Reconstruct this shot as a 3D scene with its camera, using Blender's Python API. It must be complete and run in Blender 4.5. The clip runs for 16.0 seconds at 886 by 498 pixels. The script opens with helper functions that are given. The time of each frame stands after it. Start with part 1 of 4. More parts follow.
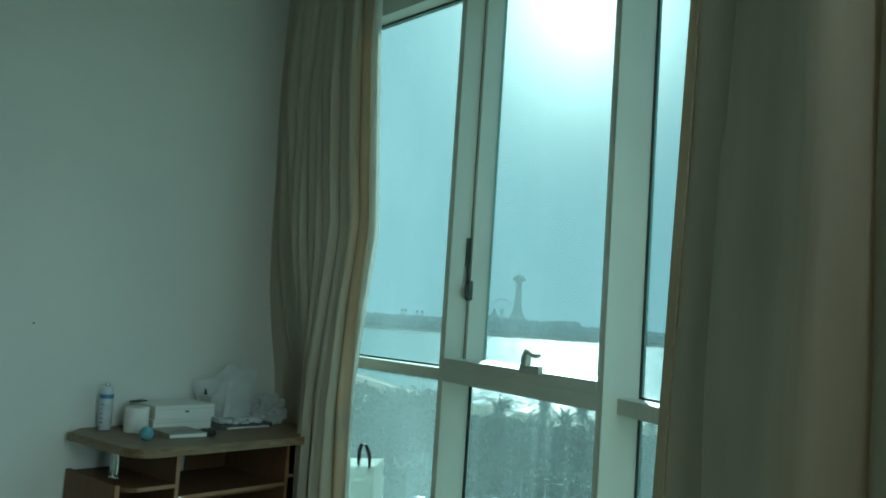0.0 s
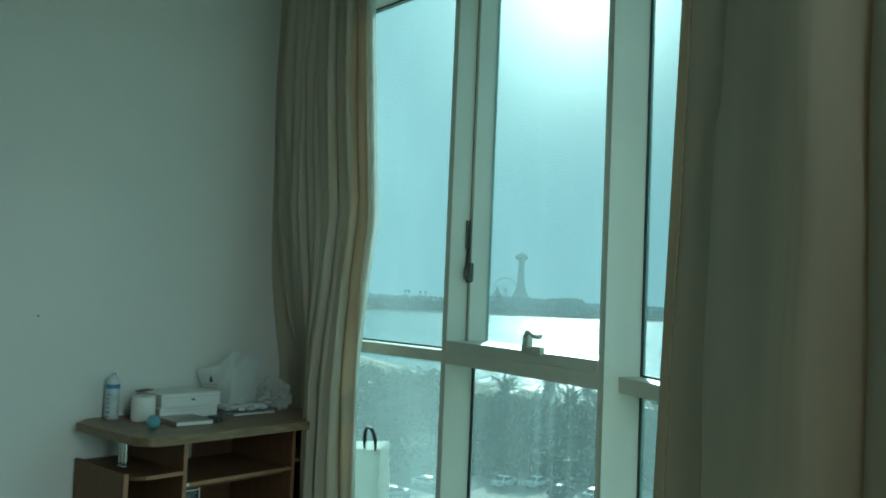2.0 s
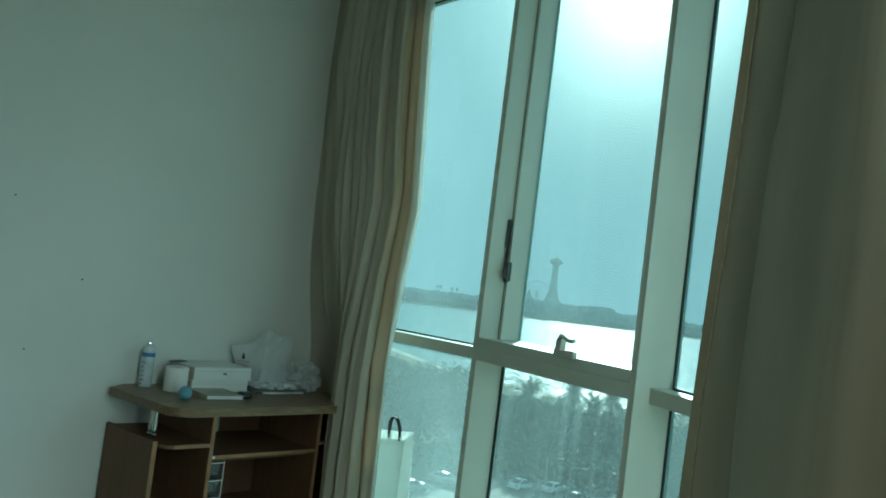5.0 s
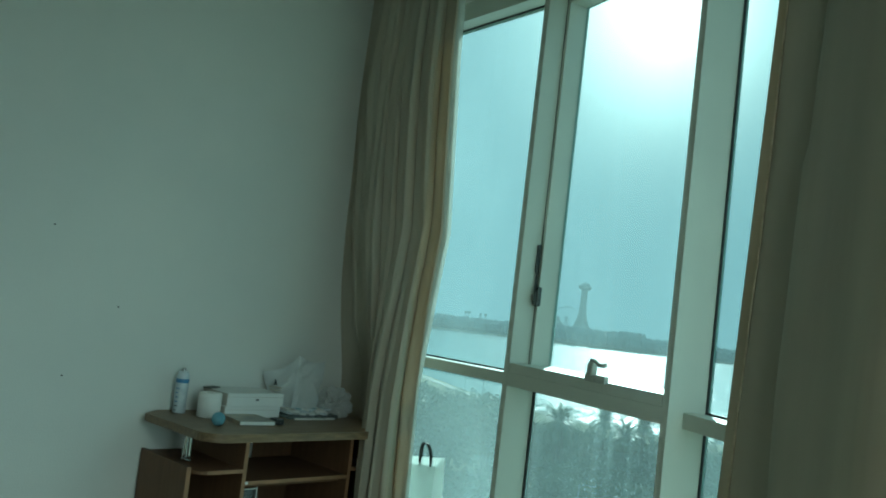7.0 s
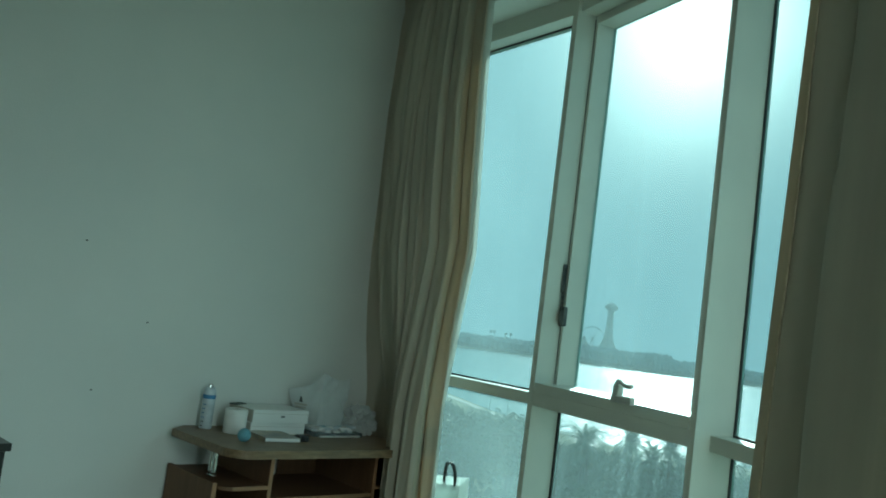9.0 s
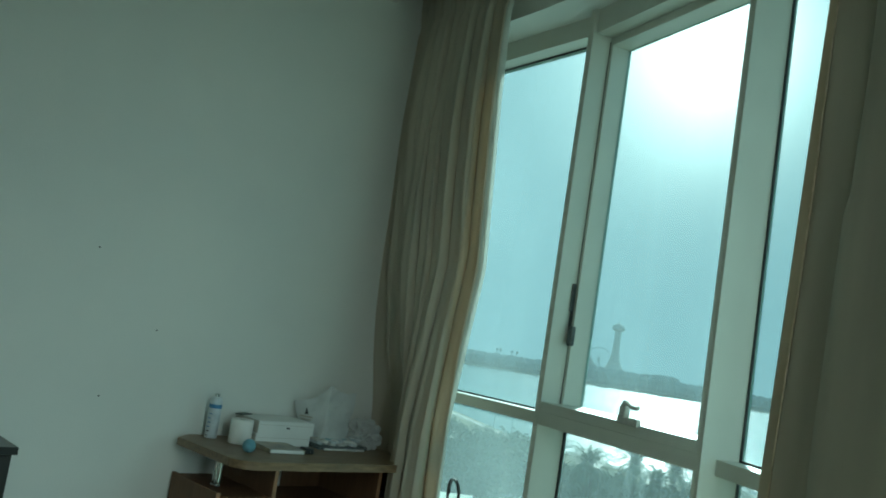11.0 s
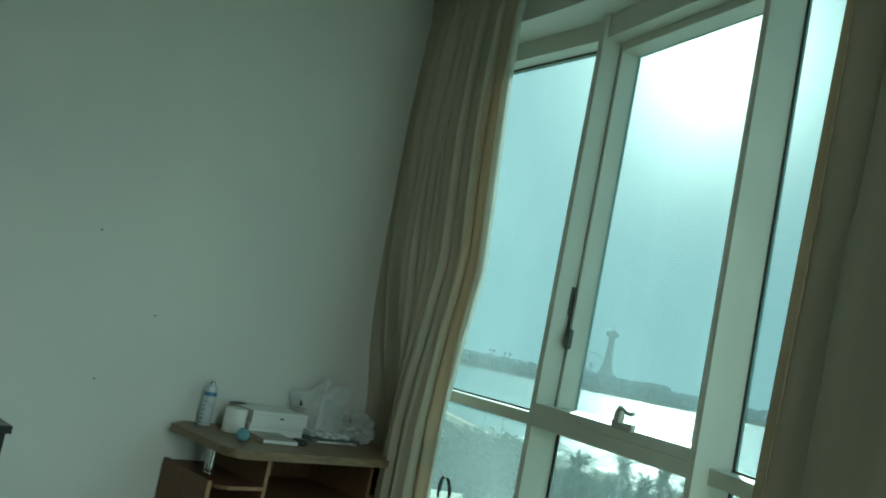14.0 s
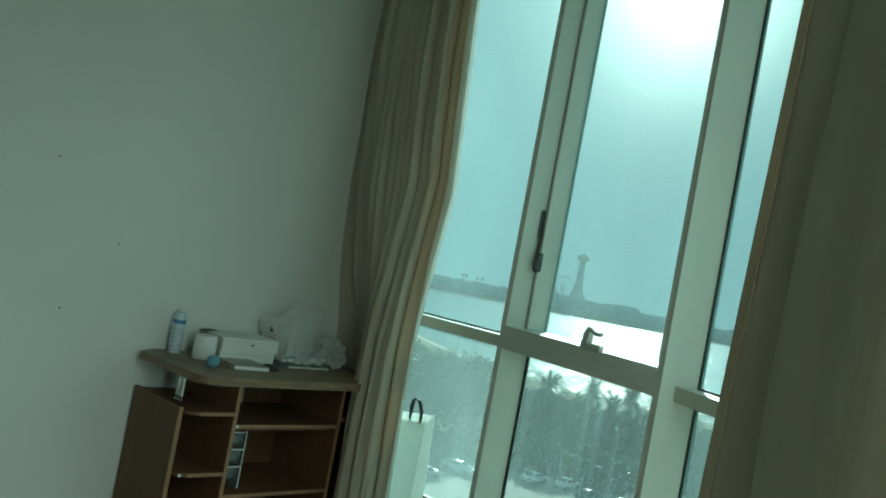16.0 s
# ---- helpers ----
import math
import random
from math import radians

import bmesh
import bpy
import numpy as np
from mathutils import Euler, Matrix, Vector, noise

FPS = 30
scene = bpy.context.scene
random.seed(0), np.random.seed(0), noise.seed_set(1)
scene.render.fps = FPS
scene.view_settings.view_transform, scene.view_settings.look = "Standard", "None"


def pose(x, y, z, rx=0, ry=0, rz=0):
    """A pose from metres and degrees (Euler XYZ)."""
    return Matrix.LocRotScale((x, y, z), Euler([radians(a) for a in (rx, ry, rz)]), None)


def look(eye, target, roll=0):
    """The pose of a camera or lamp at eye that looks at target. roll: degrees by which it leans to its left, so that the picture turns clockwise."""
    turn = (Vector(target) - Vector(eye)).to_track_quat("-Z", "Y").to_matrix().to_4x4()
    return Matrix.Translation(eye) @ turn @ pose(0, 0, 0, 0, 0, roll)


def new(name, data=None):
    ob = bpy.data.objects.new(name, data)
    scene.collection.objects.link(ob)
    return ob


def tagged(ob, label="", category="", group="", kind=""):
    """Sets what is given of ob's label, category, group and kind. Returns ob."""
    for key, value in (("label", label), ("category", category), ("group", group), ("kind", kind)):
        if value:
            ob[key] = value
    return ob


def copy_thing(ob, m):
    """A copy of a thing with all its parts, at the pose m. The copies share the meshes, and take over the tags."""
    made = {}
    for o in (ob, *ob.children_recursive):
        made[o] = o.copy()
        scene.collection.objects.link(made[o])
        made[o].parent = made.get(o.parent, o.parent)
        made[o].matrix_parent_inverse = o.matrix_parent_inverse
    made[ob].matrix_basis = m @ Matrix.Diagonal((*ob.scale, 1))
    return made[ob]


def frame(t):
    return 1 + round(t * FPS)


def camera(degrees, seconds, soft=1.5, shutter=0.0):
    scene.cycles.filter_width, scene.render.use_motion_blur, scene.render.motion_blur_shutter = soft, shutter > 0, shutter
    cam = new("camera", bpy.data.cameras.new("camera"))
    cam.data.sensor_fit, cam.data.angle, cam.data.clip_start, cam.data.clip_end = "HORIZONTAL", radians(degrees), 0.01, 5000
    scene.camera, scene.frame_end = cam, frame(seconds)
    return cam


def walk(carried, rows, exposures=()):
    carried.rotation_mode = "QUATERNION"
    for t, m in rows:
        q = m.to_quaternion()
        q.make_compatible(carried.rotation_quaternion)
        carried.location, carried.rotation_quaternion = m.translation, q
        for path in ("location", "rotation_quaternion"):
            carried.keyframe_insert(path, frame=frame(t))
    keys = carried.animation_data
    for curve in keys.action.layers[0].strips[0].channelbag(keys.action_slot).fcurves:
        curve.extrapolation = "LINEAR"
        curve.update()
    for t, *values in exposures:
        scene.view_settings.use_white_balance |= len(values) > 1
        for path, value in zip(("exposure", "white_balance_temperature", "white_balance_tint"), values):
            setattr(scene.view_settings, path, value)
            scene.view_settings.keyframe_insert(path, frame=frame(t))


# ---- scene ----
cam = camera(55.1, 16.0, 1.9)
PATH = [
    (0, (3.932, -1.419, 1.364), (2.463, -0.07, 1.519), 3.8),
    (0.5, (3.952, -1.44, 1.377), (2.477, -0.091, 1.443), 2.8),
    (1, (3.952, -1.445, 1.366), (2.473, -0.103, 1.47), 3.6),
    (1.5, (3.958, -1.447, 1.372), (2.485, -0.102, 1.51), 3.0),
    (2, (3.949, -1.423, 1.377), (2.477, -0.074, 1.485), 2.4),
    (2.5, (3.95, -1.43, 1.374), (2.475, -0.082, 1.462), 2.7),
    (3, (3.947, -1.433, 1.373), (2.468, -0.09, 1.46), 3.7),
    (3.5, (3.937, -1.448, 1.367), (2.449, -0.115, 1.454), 5.0),
    (3.9, (3.944, -1.449, 1.367), (2.448, -0.125, 1.457), 5.9),
    (4, (3.933, -1.443, 1.367), (2.434, -0.122, 1.456), 6.1),
    (6.5, (3.956, -1.456, 1.369), (2.399, -0.208, 1.5), 7.0),
    (7, (3.953, -1.464, 1.363), (2.383, -0.234, 1.51), 6.8),
    (7.5, (3.957, -1.468, 1.361), (2.375, -0.255, 1.524), 6.9),
    (8, (3.956, -1.468, 1.362), (2.366, -0.268, 1.535), 7.0),
    (8.5, (3.963, -1.477, 1.365), (2.365, -0.288, 1.546), 7.2),
    (9, (3.96, -1.471, 1.363), (2.353, -0.295, 1.546), 7.4),
    (11.5, (3.966, -1.495, 1.361), (2.341, -0.353, 1.597), 10.1),
    (12, (3.962, -1.509, 1.354), (2.328, -0.385, 1.61), 11.4),
    (12.5, (3.96, -1.52, 1.353), (2.308, -0.434, 1.656), 12.0),
    (12.8, (3.996, -1.538, 1.349), (2.332, -0.491, 1.717), 11.7),
    (13, (3.984, -1.523, 1.351), (2.322, -0.469, 1.708), 11.3),
    (13.5, (3.968, -1.508, 1.353), (2.34, -0.378, 1.623), 11.1),
    (14, (3.956, -1.498, 1.354), (2.34, -0.339, 1.569), 11.5),
    (14.5, (3.955, -1.498, 1.351), (2.349, -0.32, 1.533), 11.6),
    (15, (3.947, -1.493, 1.352), (2.353, -0.293, 1.49), 11.4),
    (15.5, (3.942, -1.481, 1.349), (2.362, -0.258, 1.443), 11.1),
    (16, (3.938, -1.467, 1.351), (2.372, -0.223, 1.408), 10.7),
]
walk(cam, [(t, look(eye, target, roll)) for t, eye, target, roll in PATH], [(0.0, 1.68, 6350, 10), (1.2, 1.77, 6380, 10), (4.0, 1.77, 6420, 10), (7.0, 1.72, 6450, 10), (9.0, 1.72, 6500, 12), (12.8, 1.80, 6780, 16), (14.0, 1.78, 6900, 13), (16.0, 1.70, 6950, 10)])

# ---- light ----
SUN_YAW, SUN_UP = 38.7, 24.5          # degrees to the left of +y, and above the horizon
world = bpy.data.worlds.new("world")
scene.world = world
world.use_nodes = True
wn = world.node_tree.nodes
sky = wn.new("ShaderNodeTexSky")
sky.sky_type = 'NISHITA'
sky.sun_disc = False
sky.sun_elevation = radians(SUN_UP)
sky.sun_rotation = radians(-SUN_YAW)
sky.air_density, sky.dust_density, sky.ozone_density = 1.0, 6.0, 1.0
haze = wn.new("ShaderNodeHueSaturation")
haze.inputs["Saturation"].default_value, haze.inputs["Value"].default_value = 0.10, 0.0193
world.node_tree.links.new(sky.outputs[0], haze.inputs["Color"])
glow = wn.new("ShaderNodeGamma")
glow.inputs["Gamma"].default_value = 5.8
world.node_tree.links.new(haze.outputs[0], glow.inputs["Color"])
veil = wn.new("ShaderNodeMix")       # bright, even haze over the clear sky's glow round the sun
veil.data_type, veil.blend_type = 'RGBA', 'ADD'
veil.inputs["Factor"].default_value = 1.0
veil.inputs["B"].default_value = (3.0, 4.6, 5.1, 1)
world.node_tree.links.new(glow.outputs[0], veil.inputs["A"])
world.node_tree.links.new(veil.outputs["Result"], wn["Background"].inputs[0])
wn["Background"].inputs[1].default_value = 0.03

sun = new("sun", bpy.data.lights.new("sun", 'SUN'))
sun.data.energy = 3.0
sun.data.angle = radians(1.0)
sun.data.color = (1.0, 0.95, 0.87)
sx, sy, sz = -math.sin(radians(SUN_YAW)) * math.cos(radians(SUN_UP)), math.cos(radians(SUN_YAW)) * math.cos(radians(SUN_UP)), math.sin(radians(SUN_UP))
sun.matrix_basis = look((sx * 50, sy * 50, sz * 50), (0, 0, 0))


# fill lamps added in unseen openings of the bowed window, past the drawn curtain, in place of sky light
for at, to, power in (((4.75, -0.58, 1.60), (0.0, 1.15, -1.5), 15.0), ((5.34, -1.50, 1.60), (0.0, 0.0, -1.8), 0.7)):
    lamp = new("window_fill_light", bpy.data.lights.new("window_fill_light", 'AREA'))
    lamp.data.shape, lamp.data.size, lamp.data.size_y = 'RECTANGLE', 0.9, 2.6
    lamp.data.energy, lamp.data.spread = power, radians(104)
    lamp.data.color = (0.66, 0.92, 0.88)
    lamp.matrix_basis = look(at, to)


# ---- helpers for meshes ----
def wm(o):
    m = o.matrix_basis.copy()
    return m if o.parent is None else wm(o.parent) @ o.matrix_parent_inverse @ m


def part(name, bm, material, parent=None, label="", smooth=False):
    """Links a bmesh, given in world coordinates, as one mesh object."""
    bmesh.ops.recalc_face_normals(bm, faces=bm.faces)
    me = bpy.data.meshes.new(name)
    bm.to_mesh(me)
    bm.free()
    me.materials.append(material)
    if smooth:
        me.shade_smooth()
    ob = new(name, me)
    if parent is not None:
        ob.parent = parent
        ob.matrix_parent_inverse = wm(parent).inverted()
    if label:
        ob["label"] = label
    return ob


def thing(name, at, label, category, group="", kind=""):
    e = new(name)
    e.empty_display_size = 0.05
    e.matrix_basis = Matrix.Translation(at)
    return tagged(e, label, category, group, kind)


def box(bm, x0, x1, y0, y1, z0, z1, bev=0.0, m=None, seg=2):
    vs = [bm.verts.new((x, y, z)) for x in (x0, x1) for y in (y0, y1) for z in (z0, z1)]
    fs = [bm.faces.new([vs[k] for k in q]) for q in ((0, 1, 3, 2), (4, 6, 7, 5), (0, 4, 5, 1), (2, 3, 7, 6), (0, 2, 6, 4), (1, 5, 7, 3))]
    if bev:
        es = list({e for f in fs for e in f.edges})
        r = bmesh.ops.bevel(bm, geom=es, offset=bev, segments=seg, affect='EDGES', profile=0.6)
        vs = list({v for f in r["faces"] for v in f.verts} | {v for v in vs if v.is_valid})
    if m is not None:
        bmesh.ops.transform(bm, matrix=m, verts=vs)
    return vs


def one_box(*a, **k):
    bm = bmesh.new()
    box(bm, *a, **k)
    return bm


def prism(bm, poly, z0, z1, m=None, bev=0.0):
    lo, hi = [bm.verts.new((x, y, z0)) for x, y in poly], [bm.verts.new((x, y, z1)) for x, y in poly]
    fs = [bm.faces.new(lo), bm.faces.new(hi)]
    n = len(poly)
    for k in range(n):
        fs.append(bm.faces.new((lo[k], lo[(k + 1) % n], hi[(k + 1) % n], hi[k])))
    vs = lo + hi
    if bev:
        es = [e for f in fs[:2] for e in f.edges]
        r = bmesh.ops.bevel(bm, geom=es, offset=bev, segments=2, affect='EDGES', profile=0.6)
        vs = list({v for f in r["faces"] for v in f.verts} | {v for v in vs if v.is_valid})
    if m is not None:
        bmesh.ops.transform(bm, matrix=m, verts=list({v for v in bm.verts} if len(bm.verts) == len(vs) else vs))
    return vs


def one_prism(*a, **k):
    bm = bmesh.new()
    prism(bm, *a, **k)
    return bm


def tube(bm, pts, r, n=8, close=False, taper=None):
    pts = [Vector(p) for p in pts]
    rings = []
    for k, p in enumerate(pts):
        a = pts[k - 1] if (k or close) else p
        b = pts[(k + 1) % len(pts)] if (k < len(pts) - 1 or close) else p
        d = (b - a).normalized()
        u = d.orthogonal().normalized() if not rings else (rings[-1][1] - d * rings[-1][1].dot(d)).normalized()
        v = d.cross(u)
        rr = r if taper is None else r * taper[k]
        rings.append(([bm.verts.new(p + (u * math.cos(2 * math.pi * j / n) + v * math.sin(2 * math.pi * j / n)) * rr) for j in range(n)], u))
    m = len(rings)
    for k in range(m if close else m - 1):
        A, B = rings[k][0], rings[(k + 1) % m][0]
        for j in range(n):
            bm.faces.new((A[j], A[(j + 1) % n], B[(j + 1) % n], B[j]))
    if not close:
        bm.faces.new(rings[0][0])
        bm.faces.new(rings[-1][0][::-1])


def one_tube(*a, **k):
    bm = bmesh.new()
    tube(bm, *a, **k)
    return bm


def lathe(profile, at, n=32):
    bm = bmesh.new()
    rings = []
    for r, z in profile:
        rings.append([bm.verts.new((at[0] + r * math.cos(2 * math.pi * j / n), at[1] + r * math.sin(2 * math.pi * j / n), at[2] + z)) for j in range(n)] if r > 1e-6 else [bm.verts.new((at[0], at[1], at[2] + z))])
    for A, B in zip(rings, rings[1:]):
        for j in range(n):
            q = [A[j % len(A)], A[(j + 1) % len(A)], B[(j + 1) % len(B)], B[j % len(B)]]
            q = list(dict.fromkeys(q))
            if len(q) > 2:
                bm.faces.new(q)
    return bm


# ---- materials ----
def mat(name, col, rough=0.6, col2=None, scale=8.0, stretch=(1, 1, 1), bump=0.0, bump_scale=None, metal=0.0, fine=0.0, sheen=0.0, spec=0.5, rand=0.0, detail=6.0):
    """A Principled material: colour varied at two scales, with a fine relief."""
    m = bpy.data.materials.new(name)
    m.use_nodes = True
    nt, N = m.node_tree, m.node_tree.nodes
    b = N["Principled BSDF"]
    b.inputs["Roughness"].default_value, b.inputs["Metallic"].default_value = rough, metal
    b.inputs["Sheen Weight"].default_value = sheen
    b.inputs["Specular IOR Level"].default_value = spec
    tc, mp = N.new("ShaderNodeTexCoord"), N.new("ShaderNodeMapping")
    mp.inputs["Scale"].default_value = stretch
    nt.links.new(tc.outputs["Object"], mp.inputs[0])
    n1, n2 = N.new("ShaderNodeTexNoise"), N.new("ShaderNodeTexNoise")
    n1.inputs["Scale"].default_value, n1.inputs["Detail"].default_value = scale, detail
    n2.inputs["Scale"].default_value, n2.inputs["Detail"].default_value = bump_scale or scale * 9, 3.0
    for n in (n1, n2):
        nt.links.new(mp.outputs[0], n.inputs[0])
    ramp = N.new("ShaderNodeValToRGB")
    ramp.color_ramp.elements[0].position, ramp.color_ramp.elements[1].position = 0.32, 0.68
    ramp.color_ramp.elements[0].color, ramp.color_ramp.elements[1].color = (*(col2 or col), 1), (*col, 1)
    nt.links.new(n1.outputs[0], ramp.inputs[0])
    out = ramp.outputs[0]
    if fine or rand:
        hs = N.new("ShaderNodeHueSaturation")
        mr = N.new("ShaderNodeMapRange")
        mr.inputs[3].default_value, mr.inputs[4].default_value = 1 - (fine or rand), 1 + (fine or rand)
        if rand:
            oi = N.new("ShaderNodeNewGeometry")
            nt.links.new(oi.outputs["Random Per Island"], mr.inputs[0])
        else:
            nt.links.new(n2.outputs[0], mr.inputs[0])
        nt.links.new(mr.outputs[0], hs.inputs["Value"])
        nt.links.new(out, hs.inputs["Color"])
        out = hs.outputs[0]
    nt.links.new(out, b.inputs["Base Color"])
    if bump:
        bp = N.new("ShaderNodeBump")
        bp.inputs["Strength"].default_value, bp.inputs["Distance"].default_value = bump, 0.01
        nt.links.new(n2.outputs[0], bp.inputs["Height"])
        nt.links.new(bp.outputs[0], b.inputs["Normal"])
    return m


def thin(name, col, through_col, share, rough=0.9, scale=6.0, clear=0.0, stretch=(1, 1, 1), weave=0.0):
    """Cloth, paper or film: reflects, lets light through, and (clear) is see-through in part."""
    m = bpy.data.materials.new(name)
    m.use_nodes = True
    nt, N = m.node_tree, m.node_tree.nodes
    b = N["Principled BSDF"]
    b.inputs["Roughness"].default_value = rough
    tr, mx = N.new("ShaderNodeBsdfTranslucent"), N.new("ShaderNodeMixShader")
    tc, mp, nz, ramp = N.new("ShaderNodeTexCoord"), N.new("ShaderNodeMapping"), N.new("ShaderNodeTexNoise"), N.new("ShaderNodeValToRGB")
    mp.inputs["Scale"].default_value = stretch
    nz.inputs["Scale"].default_value, nz.inputs["Detail"].default_value = scale, 8.0
    nt.links.new(tc.outputs["Object"], mp.inputs[0])
    nt.links.new(mp.outputs[0], nz.inputs[0])
    nt.links.new(nz.outputs[0], ramp.inputs[0])
    ramp.color_ramp.elements[0].position, ramp.color_ramp.elements[1].position = 0.3, 0.7
    ramp.color_ramp.elements[0].color, ramp.color_ramp.elements[1].color = (*[v * 0.74 for v in col], 1), (*col, 1)
    nt.links.new(ramp.outputs[0], b.inputs["Base Color"])
    tr.inputs[0].default_value = (*through_col, 1)
    mx.inputs[0].default_value = share
    if weave:
        n2, bp = N.new("ShaderNodeTexNoise"), N.new("ShaderNodeBump")
        n2.inputs["Scale"].default_value = 350.0
        bp.inputs["Strength"].default_value, bp.inputs["Distance"].default_value = weave, 0.002
        nt.links.new(tc.outputs["Object"], n2.inputs[0])
        nt.links.new(n2.outputs[0], bp.inputs["Height"])
        nt.links.new(bp.outputs[0], b.inputs["Normal"])
    nt.links.new(b.outputs[0], mx.inputs[1])
    nt.links.new(tr.outputs[0], mx.inputs[2])
    out = mx.outputs[0]
    if clear:
        tp, m2 = N.new("ShaderNodeBsdfTransparent"), N.new("ShaderNodeMixShader")
        m2.inputs[0].default_value = clear
        nt.links.new(out, m2.inputs[1])
        nt.links.new(tp.outputs[0], m2.inputs[2])
        out = m2.outputs[0]
    nt.links.new(out, N["Material Output"].inputs[0])
    return m


def pane_glass(name, tint, haze_film, streaks):
    """Tinted glass with a sunlit film that stands in for outdoor haze and some dust, run down in streaks and drops by
    old rain.
    """
    m = bpy.data.materials.new(name)
    m.use_nodes = True
    nt, N = m.node_tree, m.node_tree.nodes
    N.remove(N["Principled BSDF"])
    tp, gl, mx = N.new("ShaderNodeBsdfTransparent"), N.new("ShaderNodeBsdfGlossy"), N.new("ShaderNodeMixShader")
    tp.inputs[0].default_value = (*tint, 1)
    gl.inputs["Roughness"].default_value = 0.02
    mx.inputs[0].default_value = 0.04
    nt.links.new(tp.outputs[0], mx.inputs[1])
    nt.links.new(gl.outputs[0], mx.inputs[2])
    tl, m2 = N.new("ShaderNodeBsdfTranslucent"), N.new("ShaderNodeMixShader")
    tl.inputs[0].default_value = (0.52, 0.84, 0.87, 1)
    tc = N.new("ShaderNodeTexCoord")

    def noise_at(scale, stretch, lo, hi, a, b):
        mp, nz, mr = N.new("ShaderNodeMapping"), N.new("ShaderNodeTexNoise"), N.new("ShaderNodeMapRange")
        mp.inputs["Scale"].default_value = stretch
        nz.inputs["Scale"].default_value, nz.inputs["Detail"].default_value = scale, 4.0
        mr.inputs[1].default_value, mr.inputs[2].default_value, mr.inputs[3].default_value, mr.inputs[4].default_value = lo, hi, a, b
        nt.links.new(tc.outputs["Object"], mp.inputs[0])
        nt.links.new(mp.outputs[0], nz.inputs[0])
        nt.links.new(nz.outputs[0], mr.inputs[0])
        return mr.outputs[0]

    def add(a, b):
        n = N.new("ShaderNodeMath")
        n.operation = 'ADD'
        nt.links.new(a, n.inputs[0])
        nt.links.new(b, n.inputs[1])
        return n.outputs[0]

    # even cyan film veils the far view as haze; then rain streaks and drops
    fac = noise_at(1.6, (1, 1, 0.5), 0.3, 0.7, haze_film * 0.75, haze_film * 1.25)
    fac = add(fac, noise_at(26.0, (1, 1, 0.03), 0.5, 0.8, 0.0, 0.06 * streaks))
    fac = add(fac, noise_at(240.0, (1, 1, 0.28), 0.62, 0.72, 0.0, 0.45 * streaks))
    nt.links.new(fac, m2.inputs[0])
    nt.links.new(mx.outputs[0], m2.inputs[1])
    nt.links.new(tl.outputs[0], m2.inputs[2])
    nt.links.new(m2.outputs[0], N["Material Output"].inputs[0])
    return m


PAINT = mat("wall_paint", (0.74, 0.74, 0.70), 0.75, (0.68, 0.69, 0.66), 1.4, bump=0.12, bump_scale=160, fine=0.015)
CEIL = mat("ceiling_paint", (0.80, 0.79, 0.74), 0.8, (0.76, 0.75, 0.70), 1.2, bump=0.05, bump_scale=120)
FLOOR = mat("floor_tile", (0.36, 0.30, 0.23), 0.3, (0.30, 0.245, 0.185), 2.5, bump=0.03)
ALU = mat("white_window_frame", (0.64, 0.64, 0.57), 0.42, (0.59, 0.59, 0.53), 3.0, bump=0.03, bump_scale=200)
RUBBER = mat("black_gasket", (0.012, 0.013, 0.013), 0.6, (0.02, 0.02, 0.02), 20)
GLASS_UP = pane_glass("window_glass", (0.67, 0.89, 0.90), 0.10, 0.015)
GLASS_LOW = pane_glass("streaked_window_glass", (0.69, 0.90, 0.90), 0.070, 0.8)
GLASS_SIDE = pane_glass("dusty_hazed_window_glass", (0.69, 0.90, 0.90), 0.10, 0.12)
CLOTH = thin("beige_curtain_cloth", (0.54, 0.482, 0.392), (0.70, 0.45, 0.24), 0.12, 0.85, 5.0, stretch=(1, 1, 0.15), weave=0.3)
HEM = thin("curtain_hem", (0.54, 0.47, 0.37), (0.76, 0.54, 0.33), 0.21, 0.85, 9.0, stretch=(1, 1, 0.2), weave=0.3)
SEAM = mat("pale_seam_thread", (0.66, 0.54, 0.40), 0.8, (0.50, 0.40, 0.28), 30.0)
LINING = thin("pale_curtain_lining", (0.72, 0.72, 0.66), (0.70, 0.72, 0.66), 0.35, 0.85, 8.0, clear=0.15)
STEEL = mat("chrome", (0.72, 0.72, 0.70), 0.14, (0.6, 0.6, 0.6), 30, metal=1.0)
DARK_METAL = mat("dark_metal", (0.10, 0.10, 0.095), 0.35, (0.05, 0.05, 0.05), 60, metal=0.8)
HANDLE = mat("grey_handle", (0.55, 0.54, 0.49), 0.35, (0.36, 0.35, 0.33), 25, metal=0.3)
TOPWOOD = mat("desk_top_laminate", (0.24, 0.150, 0.080), 0.42, (0.13, 0.080, 0.043), 9.0, stretch=(7, 1, 7), bump=0.08, fine=0.25)
CHERRY = mat("cherry_laminate", (0.165, 0.080, 0.042), 0.52, (0.130, 0.062, 0.032), 5.0, stretch=(8, 8, 0.8), bump=0.05, fine=0.05, spec=0.3)
EDGE = mat("light_edge_band", (0.38, 0.19, 0.10), 0.45, (0.24, 0.135, 0.07), 14.0, bump=0.05)
BLACK = mat("black_plastic", (0.015, 0.016, 0.016), 0.4, (0.022, 0.022, 0.022), 15)
DARKCARD = mat("dark_green_card", (0.09, 0.12, 0.10), 0.6, (0.06, 0.08, 0.07), 20)
SCREEN = mat("dark_screen", (0.008, 0.008, 0.009), 0.12, (0.01, 0.01, 0.01), 5)
